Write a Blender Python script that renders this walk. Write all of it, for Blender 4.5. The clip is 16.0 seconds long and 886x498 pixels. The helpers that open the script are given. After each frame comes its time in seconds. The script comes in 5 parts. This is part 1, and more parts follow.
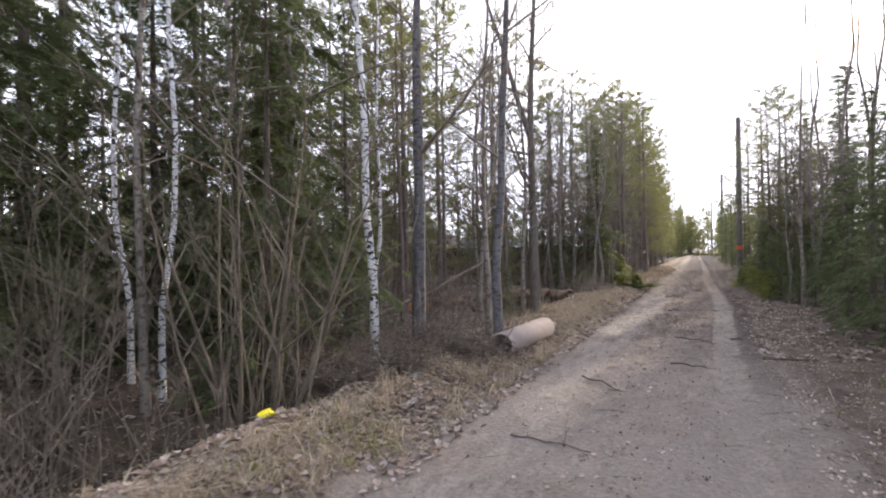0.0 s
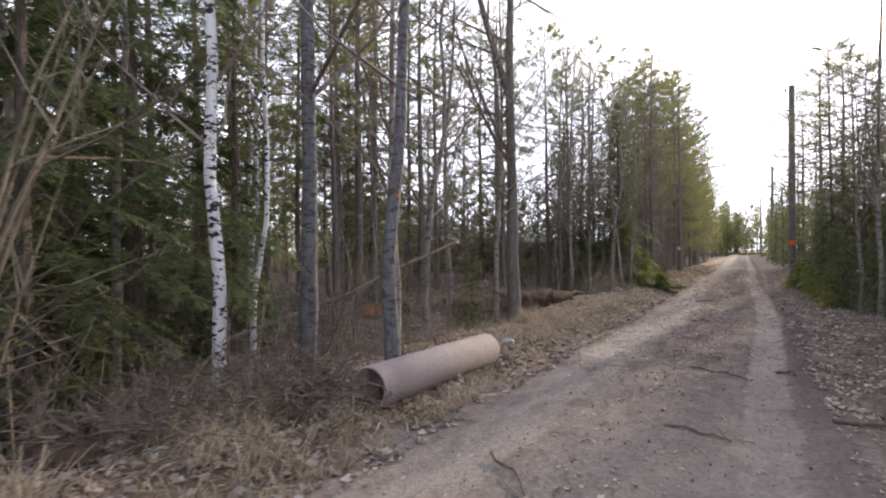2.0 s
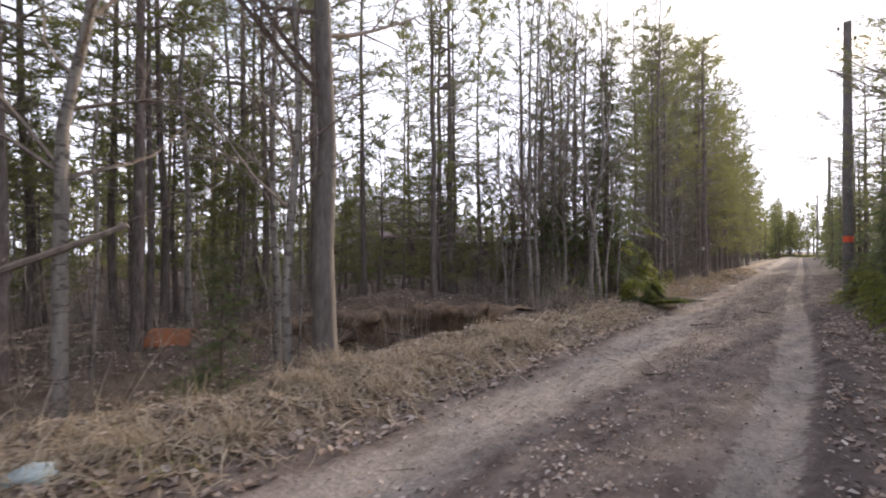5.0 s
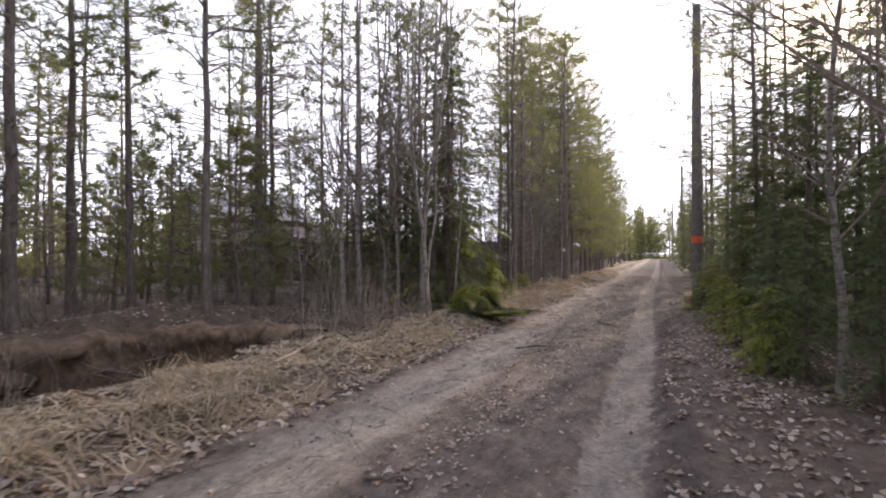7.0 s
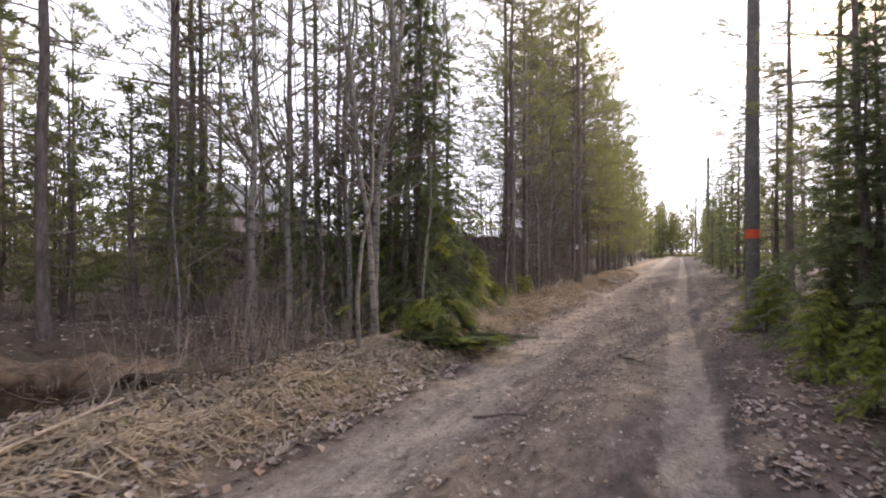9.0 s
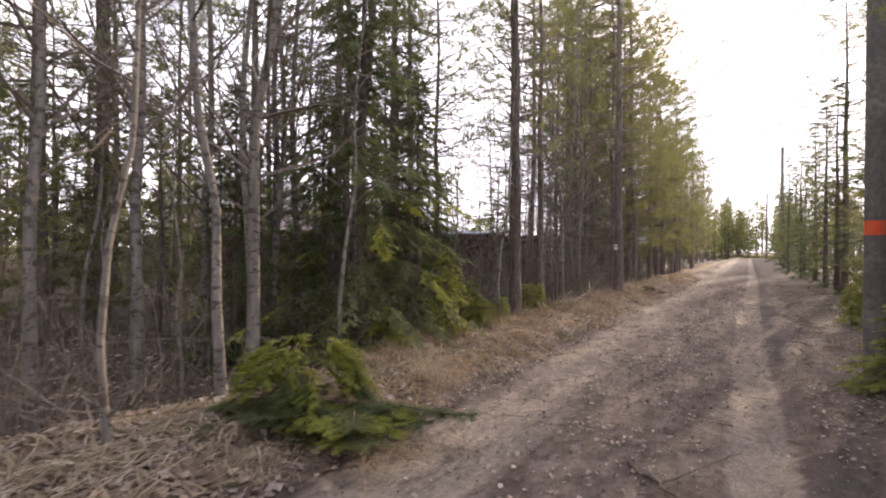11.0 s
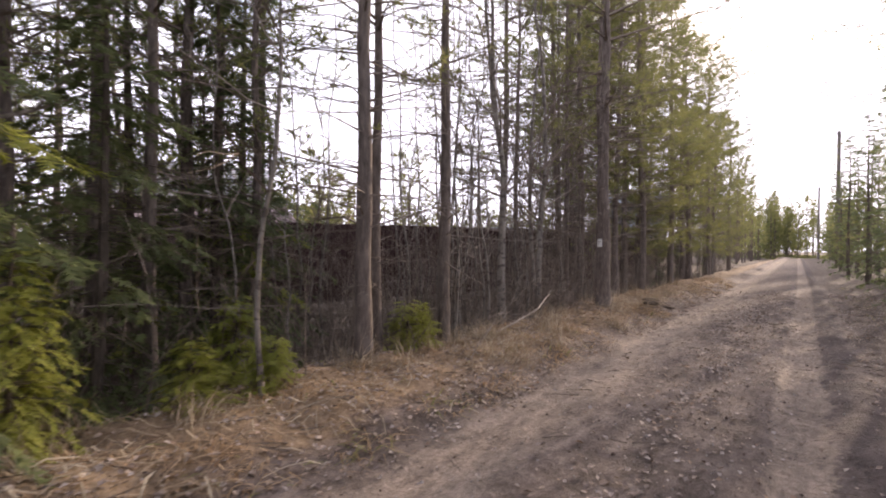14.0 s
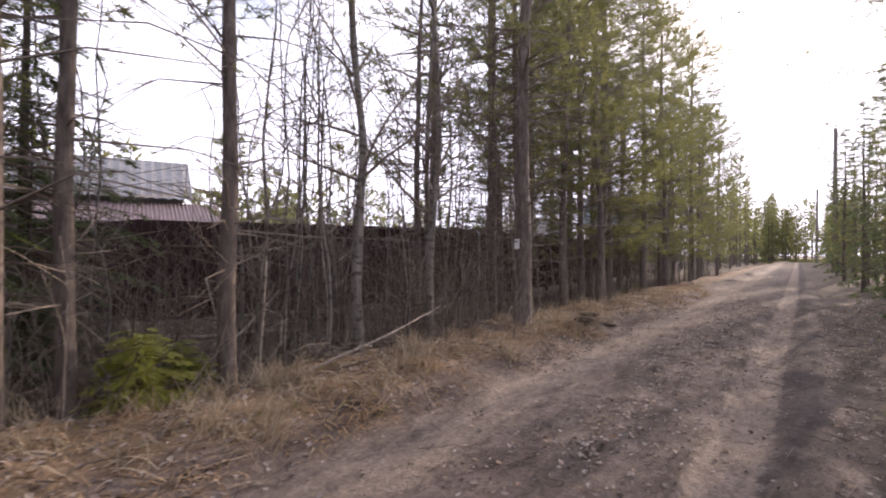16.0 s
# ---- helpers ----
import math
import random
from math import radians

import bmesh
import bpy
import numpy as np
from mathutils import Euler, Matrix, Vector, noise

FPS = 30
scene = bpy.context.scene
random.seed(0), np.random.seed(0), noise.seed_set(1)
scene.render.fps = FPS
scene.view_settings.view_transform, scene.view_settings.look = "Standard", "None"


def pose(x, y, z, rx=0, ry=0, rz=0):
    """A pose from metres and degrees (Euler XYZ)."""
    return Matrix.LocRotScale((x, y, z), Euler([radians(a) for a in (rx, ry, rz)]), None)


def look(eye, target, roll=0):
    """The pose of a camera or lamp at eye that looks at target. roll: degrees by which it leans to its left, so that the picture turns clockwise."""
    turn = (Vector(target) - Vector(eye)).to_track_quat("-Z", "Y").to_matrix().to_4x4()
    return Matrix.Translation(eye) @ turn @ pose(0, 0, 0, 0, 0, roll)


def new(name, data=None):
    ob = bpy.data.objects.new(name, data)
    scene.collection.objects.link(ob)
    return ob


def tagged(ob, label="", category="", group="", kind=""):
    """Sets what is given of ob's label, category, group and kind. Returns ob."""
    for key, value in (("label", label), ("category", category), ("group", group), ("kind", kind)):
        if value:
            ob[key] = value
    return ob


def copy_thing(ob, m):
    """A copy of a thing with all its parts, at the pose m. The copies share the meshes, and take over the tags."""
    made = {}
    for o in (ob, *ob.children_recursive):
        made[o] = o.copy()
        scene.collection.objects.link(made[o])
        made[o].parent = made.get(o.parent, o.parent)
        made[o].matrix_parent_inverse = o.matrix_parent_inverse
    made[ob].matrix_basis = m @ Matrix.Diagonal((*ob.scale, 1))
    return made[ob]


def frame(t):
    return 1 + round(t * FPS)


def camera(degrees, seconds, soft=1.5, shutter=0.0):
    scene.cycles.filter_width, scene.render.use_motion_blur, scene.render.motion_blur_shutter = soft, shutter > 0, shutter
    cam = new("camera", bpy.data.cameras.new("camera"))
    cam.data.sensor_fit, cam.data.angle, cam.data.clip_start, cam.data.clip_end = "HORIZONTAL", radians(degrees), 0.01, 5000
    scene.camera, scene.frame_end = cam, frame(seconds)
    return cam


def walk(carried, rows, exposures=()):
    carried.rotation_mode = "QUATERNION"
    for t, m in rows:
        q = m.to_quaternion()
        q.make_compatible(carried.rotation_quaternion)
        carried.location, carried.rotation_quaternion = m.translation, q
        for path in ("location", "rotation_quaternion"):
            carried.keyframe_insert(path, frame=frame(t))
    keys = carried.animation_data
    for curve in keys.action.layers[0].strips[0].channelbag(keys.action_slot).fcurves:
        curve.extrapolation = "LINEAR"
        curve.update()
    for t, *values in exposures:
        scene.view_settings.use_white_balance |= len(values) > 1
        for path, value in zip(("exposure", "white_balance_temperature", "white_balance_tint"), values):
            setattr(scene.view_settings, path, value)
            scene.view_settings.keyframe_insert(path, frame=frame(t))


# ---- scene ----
cam = camera(81.3, 16.0, 1.9, 0.3)
PATH = [
    (0, (0.528, 4.78, 1.51), (-0.376, 6.564, 1.523), -0.8),
    (0.5, (0.589, 5.562, 1.476), (-0.345, 7.33, 1.487), -0.5),
    (1, (0.663, 6.359, 1.43), (-0.295, 8.114, 1.431), -0.3),
    (1.5, (0.701, 7.156, 1.385), (-0.301, 8.886, 1.392), -0.4),
    (2, (0.697, 7.995, 1.337), (-0.335, 9.708, 1.344), -0.4),
    (2.5, (0.7, 8.844, 1.296), (-0.368, 10.535, 1.306), -0.4),
    (3, (0.746, 9.676, 1.29), (-0.343, 11.353, 1.299), -0.3),
    (3.5, (0.79, 10.507, 1.292), (-0.318, 12.173, 1.296), -0.1),
    (6, (1.239, 14.776, 1.226), (0.06, 16.391, 1.245), -0.4),
    (6.5, (1.243, 15.509, 1.22), (0.26, 17.251, 1.24), -0.4),
    (7, (1.241, 16.191, 1.232), (0.439, 18.023, 1.249), -0.1),
    (7.5, (1.161, 16.888, 1.251), (0.383, 18.73, 1.264), 0.1),
    (8, (1.064, 17.619, 1.262), (0.294, 19.465, 1.267), -0.0),
    (8.5, (0.945, 18.384, 1.255), (0.138, 20.214, 1.259), 0.0),
    (11, (0.777, 22.348, 1.286), (-0.267, 24.054, 1.286), 0.4),
    (11.5, (0.724, 23.158, 1.3), (-0.346, 24.848, 1.3), 0.2),
    (12, (0.69, 23.96, 1.314), (-0.41, 25.63, 1.309), 0.3),
    (12.5, (0.657, 24.792, 1.312), (-0.472, 26.443, 1.306), 0.3),
    (13, (0.659, 25.605, 1.301), (-0.474, 27.253, 1.288), 0.5),
    (13.5, (0.671, 26.432, 1.285), (-0.474, 28.071, 1.27), 0.9),
    (14, (0.678, 27.223, 1.262), (-0.478, 28.855, 1.254), 0.6),
    (14.5, (0.7, 28.042, 1.223), (-0.468, 29.665, 1.217), 0.6),
    (15, (0.789, 28.807, 1.218), (-0.386, 30.426, 1.215), 0.7),
    (15.5, (0.885, 29.48, 1.22), (-0.299, 31.092, 1.22), 0.6),
    (16, (1.019, 30.05, 1.242), (-0.14, 31.681, 1.252), 0.5),
]
walk(cam, [(t, look(eye, target, roll)) for t, eye, target, roll in PATH],
     exposures=((0.0, 1.32, 6650, 13), (3.5, 1.10, 6700, 14), (8.5, 1.18, 6900, 17), (11.0, 1.32, 7250, 19), (14.0, 1.22, 7050, 21), (16.0, 1.06, 6800, 22)))

# ---- world, sun, exposure ----
SUN_AZ, SUN_EL = 10.0, 14.0      # degrees right of the road's heading (+y), degrees up
world = bpy.data.worlds.new("sky")
scene.world = world
world.use_nodes = True
wn, wl = world.node_tree.nodes, world.node_tree.links
sky = wn.new("ShaderNodeTexSky")
sky.sky_type, sky.sun_disc = "NISHITA", False
sky.sun_elevation, sky.sun_rotation = radians(SUN_EL), radians(SUN_AZ)
sky.dust_density, sky.air_density, sky.ozone_density = 3.0, 1.0, 1.0
haze = wn.new("ShaderNodeMix")           # thin white cloud veil over the blue
haze.data_type = "RGBA"
at = wn.new("ShaderNodeTexCoord")
cloud = wn.new("ShaderNodeTexNoise")
cloud.inputs["Scale"].default_value, cloud.inputs["Detail"].default_value = 3.2, 5.0
wl.new(at.outputs["Generated"], cloud.inputs["Vector"])
thick = wn.new("ShaderNodeMapRange")
thick.inputs[1].default_value, thick.inputs[2].default_value = 0.40, 0.56
thick.inputs[3].default_value, thick.inputs[4].default_value = 0.22, 0.97
wl.new(cloud.outputs[0], thick.inputs[0])
up = wn.new("ShaderNodeSeparateXYZ")
wl.new(at.outputs["Generated"], up.inputs[0])
low = wn.new("ShaderNodeMapRange")       # the veil closes towards the horizon
low.inputs[1].default_value, low.inputs[2].default_value = 0.26, 0.43
low.inputs[3].default_value, low.inputs[4].default_value = 0.985, 0.2
wl.new(up.outputs[2], low.inputs[0])
veil = wn.new("ShaderNodeMath")
veil.operation = "MAXIMUM"
wl.new(thick.outputs[0], veil.inputs[0])
wl.new(low.outputs[0], veil.inputs[1])
wl.new(veil.outputs[0], haze.inputs[0])
haze.inputs[7].default_value = (6.6, 7.0, 8.3, 1)
wl.new(sky.outputs[0], haze.inputs[6])
wl.new(haze.outputs[2], wn["Background"].inputs[0])
wn["Background"].inputs[1].default_value = 0.14

sun = new("sun", bpy.data.lights.new("sun", "SUN"))
sun.data.energy, sun.data.angle, sun.data.color = 2.6, radians(0.6), (1.0, 0.86, 0.68)
a, e = radians(SUN_AZ), radians(SUN_EL)
sun.matrix_world = look((60 * math.sin(a), 60 * math.cos(a), 60 * math.tan(e)), (0, 0, 0))


# ---- materials ----
class Nodes:
    """Short hand for building one node material."""

    def __init__(self, name):
        self.mat = bpy.data.materials.new(name)
        self.mat.use_nodes = True
        self.t = self.mat.node_tree
        self.bsdf = self.t.nodes["Principled BSDF"]
        self.out = self.t.nodes["Material Output"]
        self.bsdf.inputs["Specular IOR Level"].default_value = 0.25

    def put(self, socket, value):
        if isinstance(value, bpy.types.NodeSocket):
            self.t.links.new(value, socket)
        elif isinstance(value, (tuple, list)) and socket.type == "RGBA":
            socket.default_value = (*value, 1.0)[:4]
        else:
            socket.default_value = value

    def position(self):
        return self.t.nodes.new("ShaderNodeNewGeometry").outputs["Position"]

    def local(self):
        return self.t.nodes.new("ShaderNodeTexCoord").outputs["Object"]

    def island(self):
        return self.t.nodes.new("ShaderNodeNewGeometry").outputs["Random Per Island"]

    def chance(self):
        return self.t.nodes.new("ShaderNodeObjectInfo").outputs["Random"]

    def noise(self, vector, scale, detail=3.0, rough=0.6, stretch=None):
        if stretch:
            mp = self.t.nodes.new("ShaderNodeMapping")
            self.put(mp.inputs[0], vector)
            mp.inputs[3].default_value = stretch
            vector = mp.outputs[0]
        n = self.t.nodes.new("ShaderNodeTexNoise")
        self.put(n.inputs["Vector"], vector)
        n.inputs["Scale"].default_value, n.inputs["Detail"].default_value, n.inputs["Roughness"].default_value = scale, detail, rough
        return n.outputs[0]

    def ramp(self, value, *stops):
        n = self.t.nodes.new("ShaderNodeValToRGB")
        self.put(n.inputs[0], value)
        el = n.color_ramp.elements
        while len(el) < len(stops):
            el.new(0.5)
        for k, (at, colour) in zip(el, stops):
            k.position = at
            k.color = (*colour, 1) if isinstance(colour, tuple) else (colour, colour, colour, 1)
        return n.outputs[0]

    def math(self, op, one, two=0.0, clamp=False):
        n = self.t.nodes.new("ShaderNodeMath")
        n.operation, n.use_clamp = op, clamp
        self.put(n.inputs[0], one)
        self.put(n.inputs[1], two)
        return n.outputs[0]

    def mix(self, factor, one, two, blend="MIX"):
        n = self.t.nodes.new("ShaderNodeMix")
        n.data_type, n.blend_type = "RGBA", blend
        self.put(n.inputs[0], factor)
        self.put(n.inputs[6], one)
        self.put(n.inputs[7], two)
        return n.outputs[2]

    def axis(self, vector, which):
        n = self.t.nodes.new("ShaderNodeSeparateXYZ")
        self.put(n.inputs[0], vector)
        return n.outputs[which]

    def bump(self, height, strength, distance):
        n = self.t.nodes.new("ShaderNodeBump")
        n.inputs["Strength"].default_value, n.inputs["Distance"].default_value = strength, distance
        self.put(n.inputs["Height"], height)
        self.t.links.new(n.outputs[0], self.bsdf.inputs["Normal"])

    def done(self, colour, rough=0.85, thin=0.0):
        """thin: the share of light that a leaf or needle lets through."""
        self.put(self.bsdf.inputs["Base Color"], colour)
        self.put(self.bsdf.inputs["Roughness"], rough)
        if thin:
            tr = self.t.nodes.new("ShaderNodeBsdfTranslucent")
            self.put(tr.inputs[0], colour)
            mx = self.t.nodes.new("ShaderNodeMixShader")
            mx.inputs[0].default_value = thin
            self.t.links.new(self.bsdf.outputs[0], mx.inputs[1])
            self.t.links.new(tr.outputs[0], mx.inputs[2])
            self.t.links.new(mx.outputs[0], self.out.inputs[0])
        return self.mat


def bark(name, dark, light, scale=14.0, bands=None, lichen=None):
    n = Nodes(name)
    p = n.local()
    g = n.noise(p, scale, 5, 0.7, (1, 1, 0.25))
    c = n.ramp(g, (0.3, dark), (0.7, light))
    c = n.mix(n.math("MULTIPLY", n.noise(p, 1.3, 2), 0.5), c, dark)
    if bands:
        b = n.noise(p, 6.0, 3, 0.6, (1.6, 1.6, 3.4))
        c = n.mix(n.ramp(b, (0.53, 0.0), (0.59, 1.0)), c, bands)
    if lichen:
        b = n.noise(p, 4.5, 3, 0.5)
        c = n.mix(n.ramp(b, (0.68, 0.0), (0.74, 0.7)), c, lichen)
    n.bump(g, 0.8, 0.015)
    return n.done(c, 0.9)


def needles(name, dark, light, thin=0.35):
    n = Nodes(name)
    c = n.mix(n.island(), dark, light)
    c = n.mix(n.math("MULTIPLY", n.chance(), 0.35), c, light)
    big = n.noise(n.position(), 0.9, 2)
    c = n.mix(n.ramp(big, (0.35, 0.0), (0.7, 0.6)), c, dark)
    return n.done(c, 0.6, thin)


def scraps(name, *shades, thin=0.15):
    n = Nodes(name)
    stops = [((i + 0.02) / len(shades), s) for i, s in enumerate(shades)]
    return n.done(n.ramp(n.island(), *stops), 0.85, thin)


def plain(name, dark, light, scale, rough=0.8, metal=0.0, relief=0.004):
    n = Nodes(name)
    p = n.local()
    g = n.noise(p, scale, 5, 0.65)
    c = n.mix(n.ramp(n.noise(p, scale * 0.13, 3), (0.35, 0.0), (0.7, 1.0)), n.ramp(g, (0.3, dark), (0.7, light)), dark)
    n.bsdf.inputs["Metallic"].default_value = metal
    n.bump(g, 0.4, relief)
    return n.done(c, rough)


ASPEN = bark("aspen bark", (0.062, 0.060, 0.066), (0.175, 0.170, 0.175), 18, (0.055, 0.050, 0.050), (0.32, 0.16, 0.03))
GREYBARK = bark("grey bark", (0.11, 0.098, 0.086), (0.29, 0.26, 0.225), 16, (0.085, 0.072, 0.062))
DARKGREY = bark("dark grey bark", (0.065, 0.056, 0.05), (0.185, 0.162, 0.142), 20, None, (0.21, 0.20, 0.165))
BIRCH = bark("birch bark", (0.40, 0.395, 0.39), (0.72, 0.72, 0.725), 9, (0.03, 0.027, 0.025))
PINEBARK = bark("pine bark", (0.058, 0.047, 0.042), (0.24, 0.195, 0.168), 22, None, (0.30, 0.27, 0.24))
DARKBARK = bark("spruce bark", (0.055, 0.045, 0.038), (0.17, 0.135, 0.11), 18)
TWIG = bark("twig bark", (0.10, 0.080, 0.066), (0.27, 0.22, 0.18), 20)
OLIVETWIG = bark("olive willow bark", (0.075, 0.062, 0.046), (0.20, 0.165, 0.125), 18)
PALETWIG = bark("pale dead wood", (0.17, 0.14, 0.115), (0.38, 0.33, 0.28), 18)
SPRUCE = needles("spruce needles", (0.066, 0.090, 0.044), (0.185, 0.212, 0.088), 0.6)
YOUNG = needles("young spruce needles", (0.13, 0.16, 0.030), (0.34, 0.345, 0.08), 0.55)
PINE = needles("pine needles", (0.105, 0.122, 0.052), (0.29, 0.282, 0.108), 0.62)
STRAW = scraps("dry grass", (0.345, 0.285, 0.200), (0.255, 0.200, 0.138), (0.455, 0.392, 0.295), (0.19, 0.146, 0.105), (0.30, 0.238, 0.168), thin=0.25)
# pine needles and straw, with the warmth of low sun put into the colour
NEEDLESTRAW = scraps("straw and pine needles tinted for sunlight", (0.37, 0.255, 0.150), (0.28, 0.175, 0.100), (0.45, 0.335, 0.215), (0.20, 0.135, 0.085), (0.33, 0.225, 0.130), thin=0.25)
GREENGRASS = scraps("new grass", (0.13, 0.17, 0.04), (0.20, 0.21, 0.06), (0.28, 0.25, 0.10), thin=0.3)
LITTER = scraps("fallen leaves", (0.19, 0.137, 0.105), (0.33, 0.265, 0.22), (0.13, 0.095, 0.076), (0.45, 0.385, 0.335), (0.25, 0.165, 0.112), (0.37, 0.325, 0.30), (0.16, 0.125, 0.11))
CONCRETE = plain("weathered concrete", (0.215, 0.172, 0.156), (0.32, 0.268, 0.248), 30, 0.9, 0, 0.003)
FENCEBROWN = plain("brown coated sheet", (0.044, 0.021, 0.021), (0.068, 0.036, 0.034), 6, 0.7, 0.0, 0.001)
RUSTWOOD = plain("tarred wooden pole", (0.09, 0.08, 0.072), (0.23, 0.205, 0.19), 18, 0.9)
ORANGE = plain("orange paint", (0.62, 0.085, 0.03), (0.75, 0.13, 0.05), 9, 0.7)
WHITEMARK = plain("white paint mark", (0.6, 0.6, 0.58), (0.8, 0.8, 0.78), 9, 0.7)
ROOFGREY = plain("grey corrugated roof", (0.22, 0.215, 0.215), (0.36, 0.35, 0.345), 7, 0.7)
BLUEROOF = plain("blue grey cladding", (0.15, 0.18, 0.22), (0.24, 0.28, 0.33), 5, 0.6)
PORCHROOF = plain("dusty maroon sheet", (0.16, 0.115, 0.115), (0.25, 0.19, 0.185), 9, 0.6)
WALLPAINT = plain("greyed house wall", (0.20, 0.19, 0.18), (0.30, 0.285, 0.27), 6, 0.8)
GLASSDARK = plain("dark window pane", (0.02, 0.022, 0.025), (0.04, 0.045, 0.05), 3, 0.15, 0, 0.0)
YELLOW = plain("yellow plastic", (0.75, 0.62, 0.02), (0.85, 0.74, 0.05), 9, 0.4)
RUST = plain("rusty orange sheet", (0.20, 0.075, 0.035), (0.33, 0.13, 0.055), 12, 0.8)
EARTH = plain("dark root earth", (0.035, 0.025, 0.018), (0.10, 0.068, 0.045), 14, 0.95, 0, 0.02)
SOILBITS = plain("soil crumbs", (0.07, 0.05, 0.04), (0.15, 0.115, 0.095), 20, 0.95)
BANK = plain("turf and dark earth", (0.055, 0.039, 0.028), (0.22, 0.150, 0.098), 9, 0.95, 0, 0.03)
STONE = plain("grey stone", (0.20, 0.18, 0.165), (0.36, 0.33, 0.31), 16, 0.9)


# the track swings a little: metres along it, metres to the side of its middle
SWAY = ((14.0, 0.0), (20.0, 0.15), (24.0, 0.08), (31.0, -0.14), (48.0, -0.22), (100.0, -0.95), (159.0, -1.9))


def sway(y):
    for (y0, v0), (y1, v1) in zip(SWAY, SWAY[1:]):
        if y0 <= y <= y1:
            return v0 + (v1 - v0) * (y - y0) / (y1 - y0)
    return SWAY[0][1] if y < 20 else SWAY[-1][1]


def ground_material():
    n = Nodes("forest track soil")
    p = n.position()
    x, y = n.axis(p, 0), n.axis(p, 1)
    wob = n.math("MULTIPLY", n.math("SUBTRACT", n.noise(p, 1.3, 4, 0.65), 0.5), 0.7)
    fine = n.noise(p, 26, 5, 0.75)
    mid = n.noise(p, 4.2, 5, 0.7)
    big = n.noise(p, 0.55, 3)
    far = n.math("DIVIDE", y, 50.0)
    whole = n.math("DIVIDE", y, 160.0)
    swing = n.math("MULTIPLY", n.math("SUBTRACT", n.ramp(whole, *[(yy / 160.0, 0.9 + v / 2.5) for yy, v in SWAY]), 0.9), 2.5)
    along_x = n.math("SUBTRACT", x, swing)
    xs = n.math("ADD", along_x, wob)
    crumble = n.math("MULTIPLY", n.math("SUBTRACT", n.noise(p, 9.0, 4, 0.7), 0.5), 0.22)
    edge = n.math("ADD", n.math("ADD", along_x, crumble), n.math("MULTIPLY", wob, 0.22))
    loose = n.math("ADD", along_x, n.math("MULTIPLY", wob, 0.6))
    right_rut = n.ramp(n.math("ABSOLUTE", n.math("SUBTRACT", edge, 0.79)), (0.165, 1.0), (0.205, 0.0))
    left_rut = n.ramp(n.math("ABSOLUTE", n.math("ADD", loose, 0.93)), (0.20, 1.0), (0.48, 0.0))
    damp = n.ramp(n.math("ABSOLUTE", n.math("SUBTRACT", edge, 1.15)), (0.07, 0.75), (0.22, 0.0))
    streak = n.noise(p, 2.6, 4, 0.7, (1.6, 0.45, 1))
    soil = n.ramp(n.math("ADD", n.math("MULTIPLY", mid, 0.45), n.math("MULTIPLY", streak, 0.55)), (0.36, (0.047, 0.035, 0.030)), (0.5, (0.105, 0.080, 0.068)), (0.66, (0.190, 0.152, 0.131)))
    sand = n.ramp(fine, (0.25, (0.166, 0.141, 0.121)), (0.75, (0.265, 0.230, 0.201)))
    sand = n.mix(n.ramp(far, (0.42, 0.0), (0.6, 0.8)), sand, n.ramp(fine, (0.25, (0.175, 0.132, 0.100)), (0.75, (0.275, 0.215, 0.168))))
    early = n.ramp(far, (0.20, 0.85), (0.31, 0.06))
    left_rut = n.math("MULTIPLY", left_rut, n.ramp(streak, (0.32, 0.35), (0.52, 1.0)))
    rut = n.math("MAXIMUM", left_rut, n.math("MULTIPLY", right_rut, n.ramp(mid, (0.25, 0.5), (0.55, 0.88))))
    both = n.math("MAXIMUM", rut, n.math("MULTIPLY", early, n.ramp(big, (0.35, 0.7), (0.6, 1.0))))
    road = n.mix(both, soil, sand)
    road = n.mix(n.math("MULTIPLY", damp, n.math("SUBTRACT", 1.0, early)), road, (0.060, 0.046, 0.043))
    lumps = n.noise(p, 6.5, 5, 0.75, (1.4, 0.6, 1))
    late = n.ramp(far, (0.22, 0.15), (0.45, 0.6))
    road = n.mix(late, road, n.ramp(lumps, (0.34, 0.18), (0.5, 0.5), (0.64, 0.68)), "OVERLAY")
    straw = n.ramp(mid, (0.3, (0.103, 0.077, 0.055)), (0.55, (0.190, 0.146, 0.103)), (0.8, (0.285, 0.229, 0.167)))
    floor = n.ramp(mid, (0.3, (0.052, 0.039, 0.030)), (0.6, (0.112, 0.084, 0.062)), (0.85, (0.181, 0.138, 0.103)))
    rooty = n.math("MULTIPLY", n.ramp(far, (0.175, 0.0), (0.19, 0.85)), n.ramp(far, (0.23, 1.0), (0.27, 0.0)))
    straw = n.mix(rooty, straw, floor)
    # farther along, the verge colour turns orange: needles plus painted-in sunlight
    straw = n.mix(n.ramp(far, (0.50, 0.0), (0.60, 0.75)), straw, n.ramp(mid, (0.3, (0.13, 0.085, 0.052)), (0.55, (0.235, 0.158, 0.096)), (0.8, (0.33, 0.240, 0.152))))
    moss = n.ramp(n.noise(p, 0.8, 4), (0.6, 0.0), (0.72, 0.5))
    floor = n.mix(moss, floor, (0.056, 0.069, 0.024))
    right = n.mix(0.45, floor, soil)
    c = n.mix(n.ramp(n.math("MULTIPLY", n.math("ADD", xs, 1.55), -1.0), (0.0, 0.0), (0.22, 1.0)), road, straw)
    c = n.mix(n.ramp(n.math("MULTIPLY", n.math("ADD", xs, 2.75), -1.0), (0.0, 0.0), (0.5, 1.0)), c, floor)
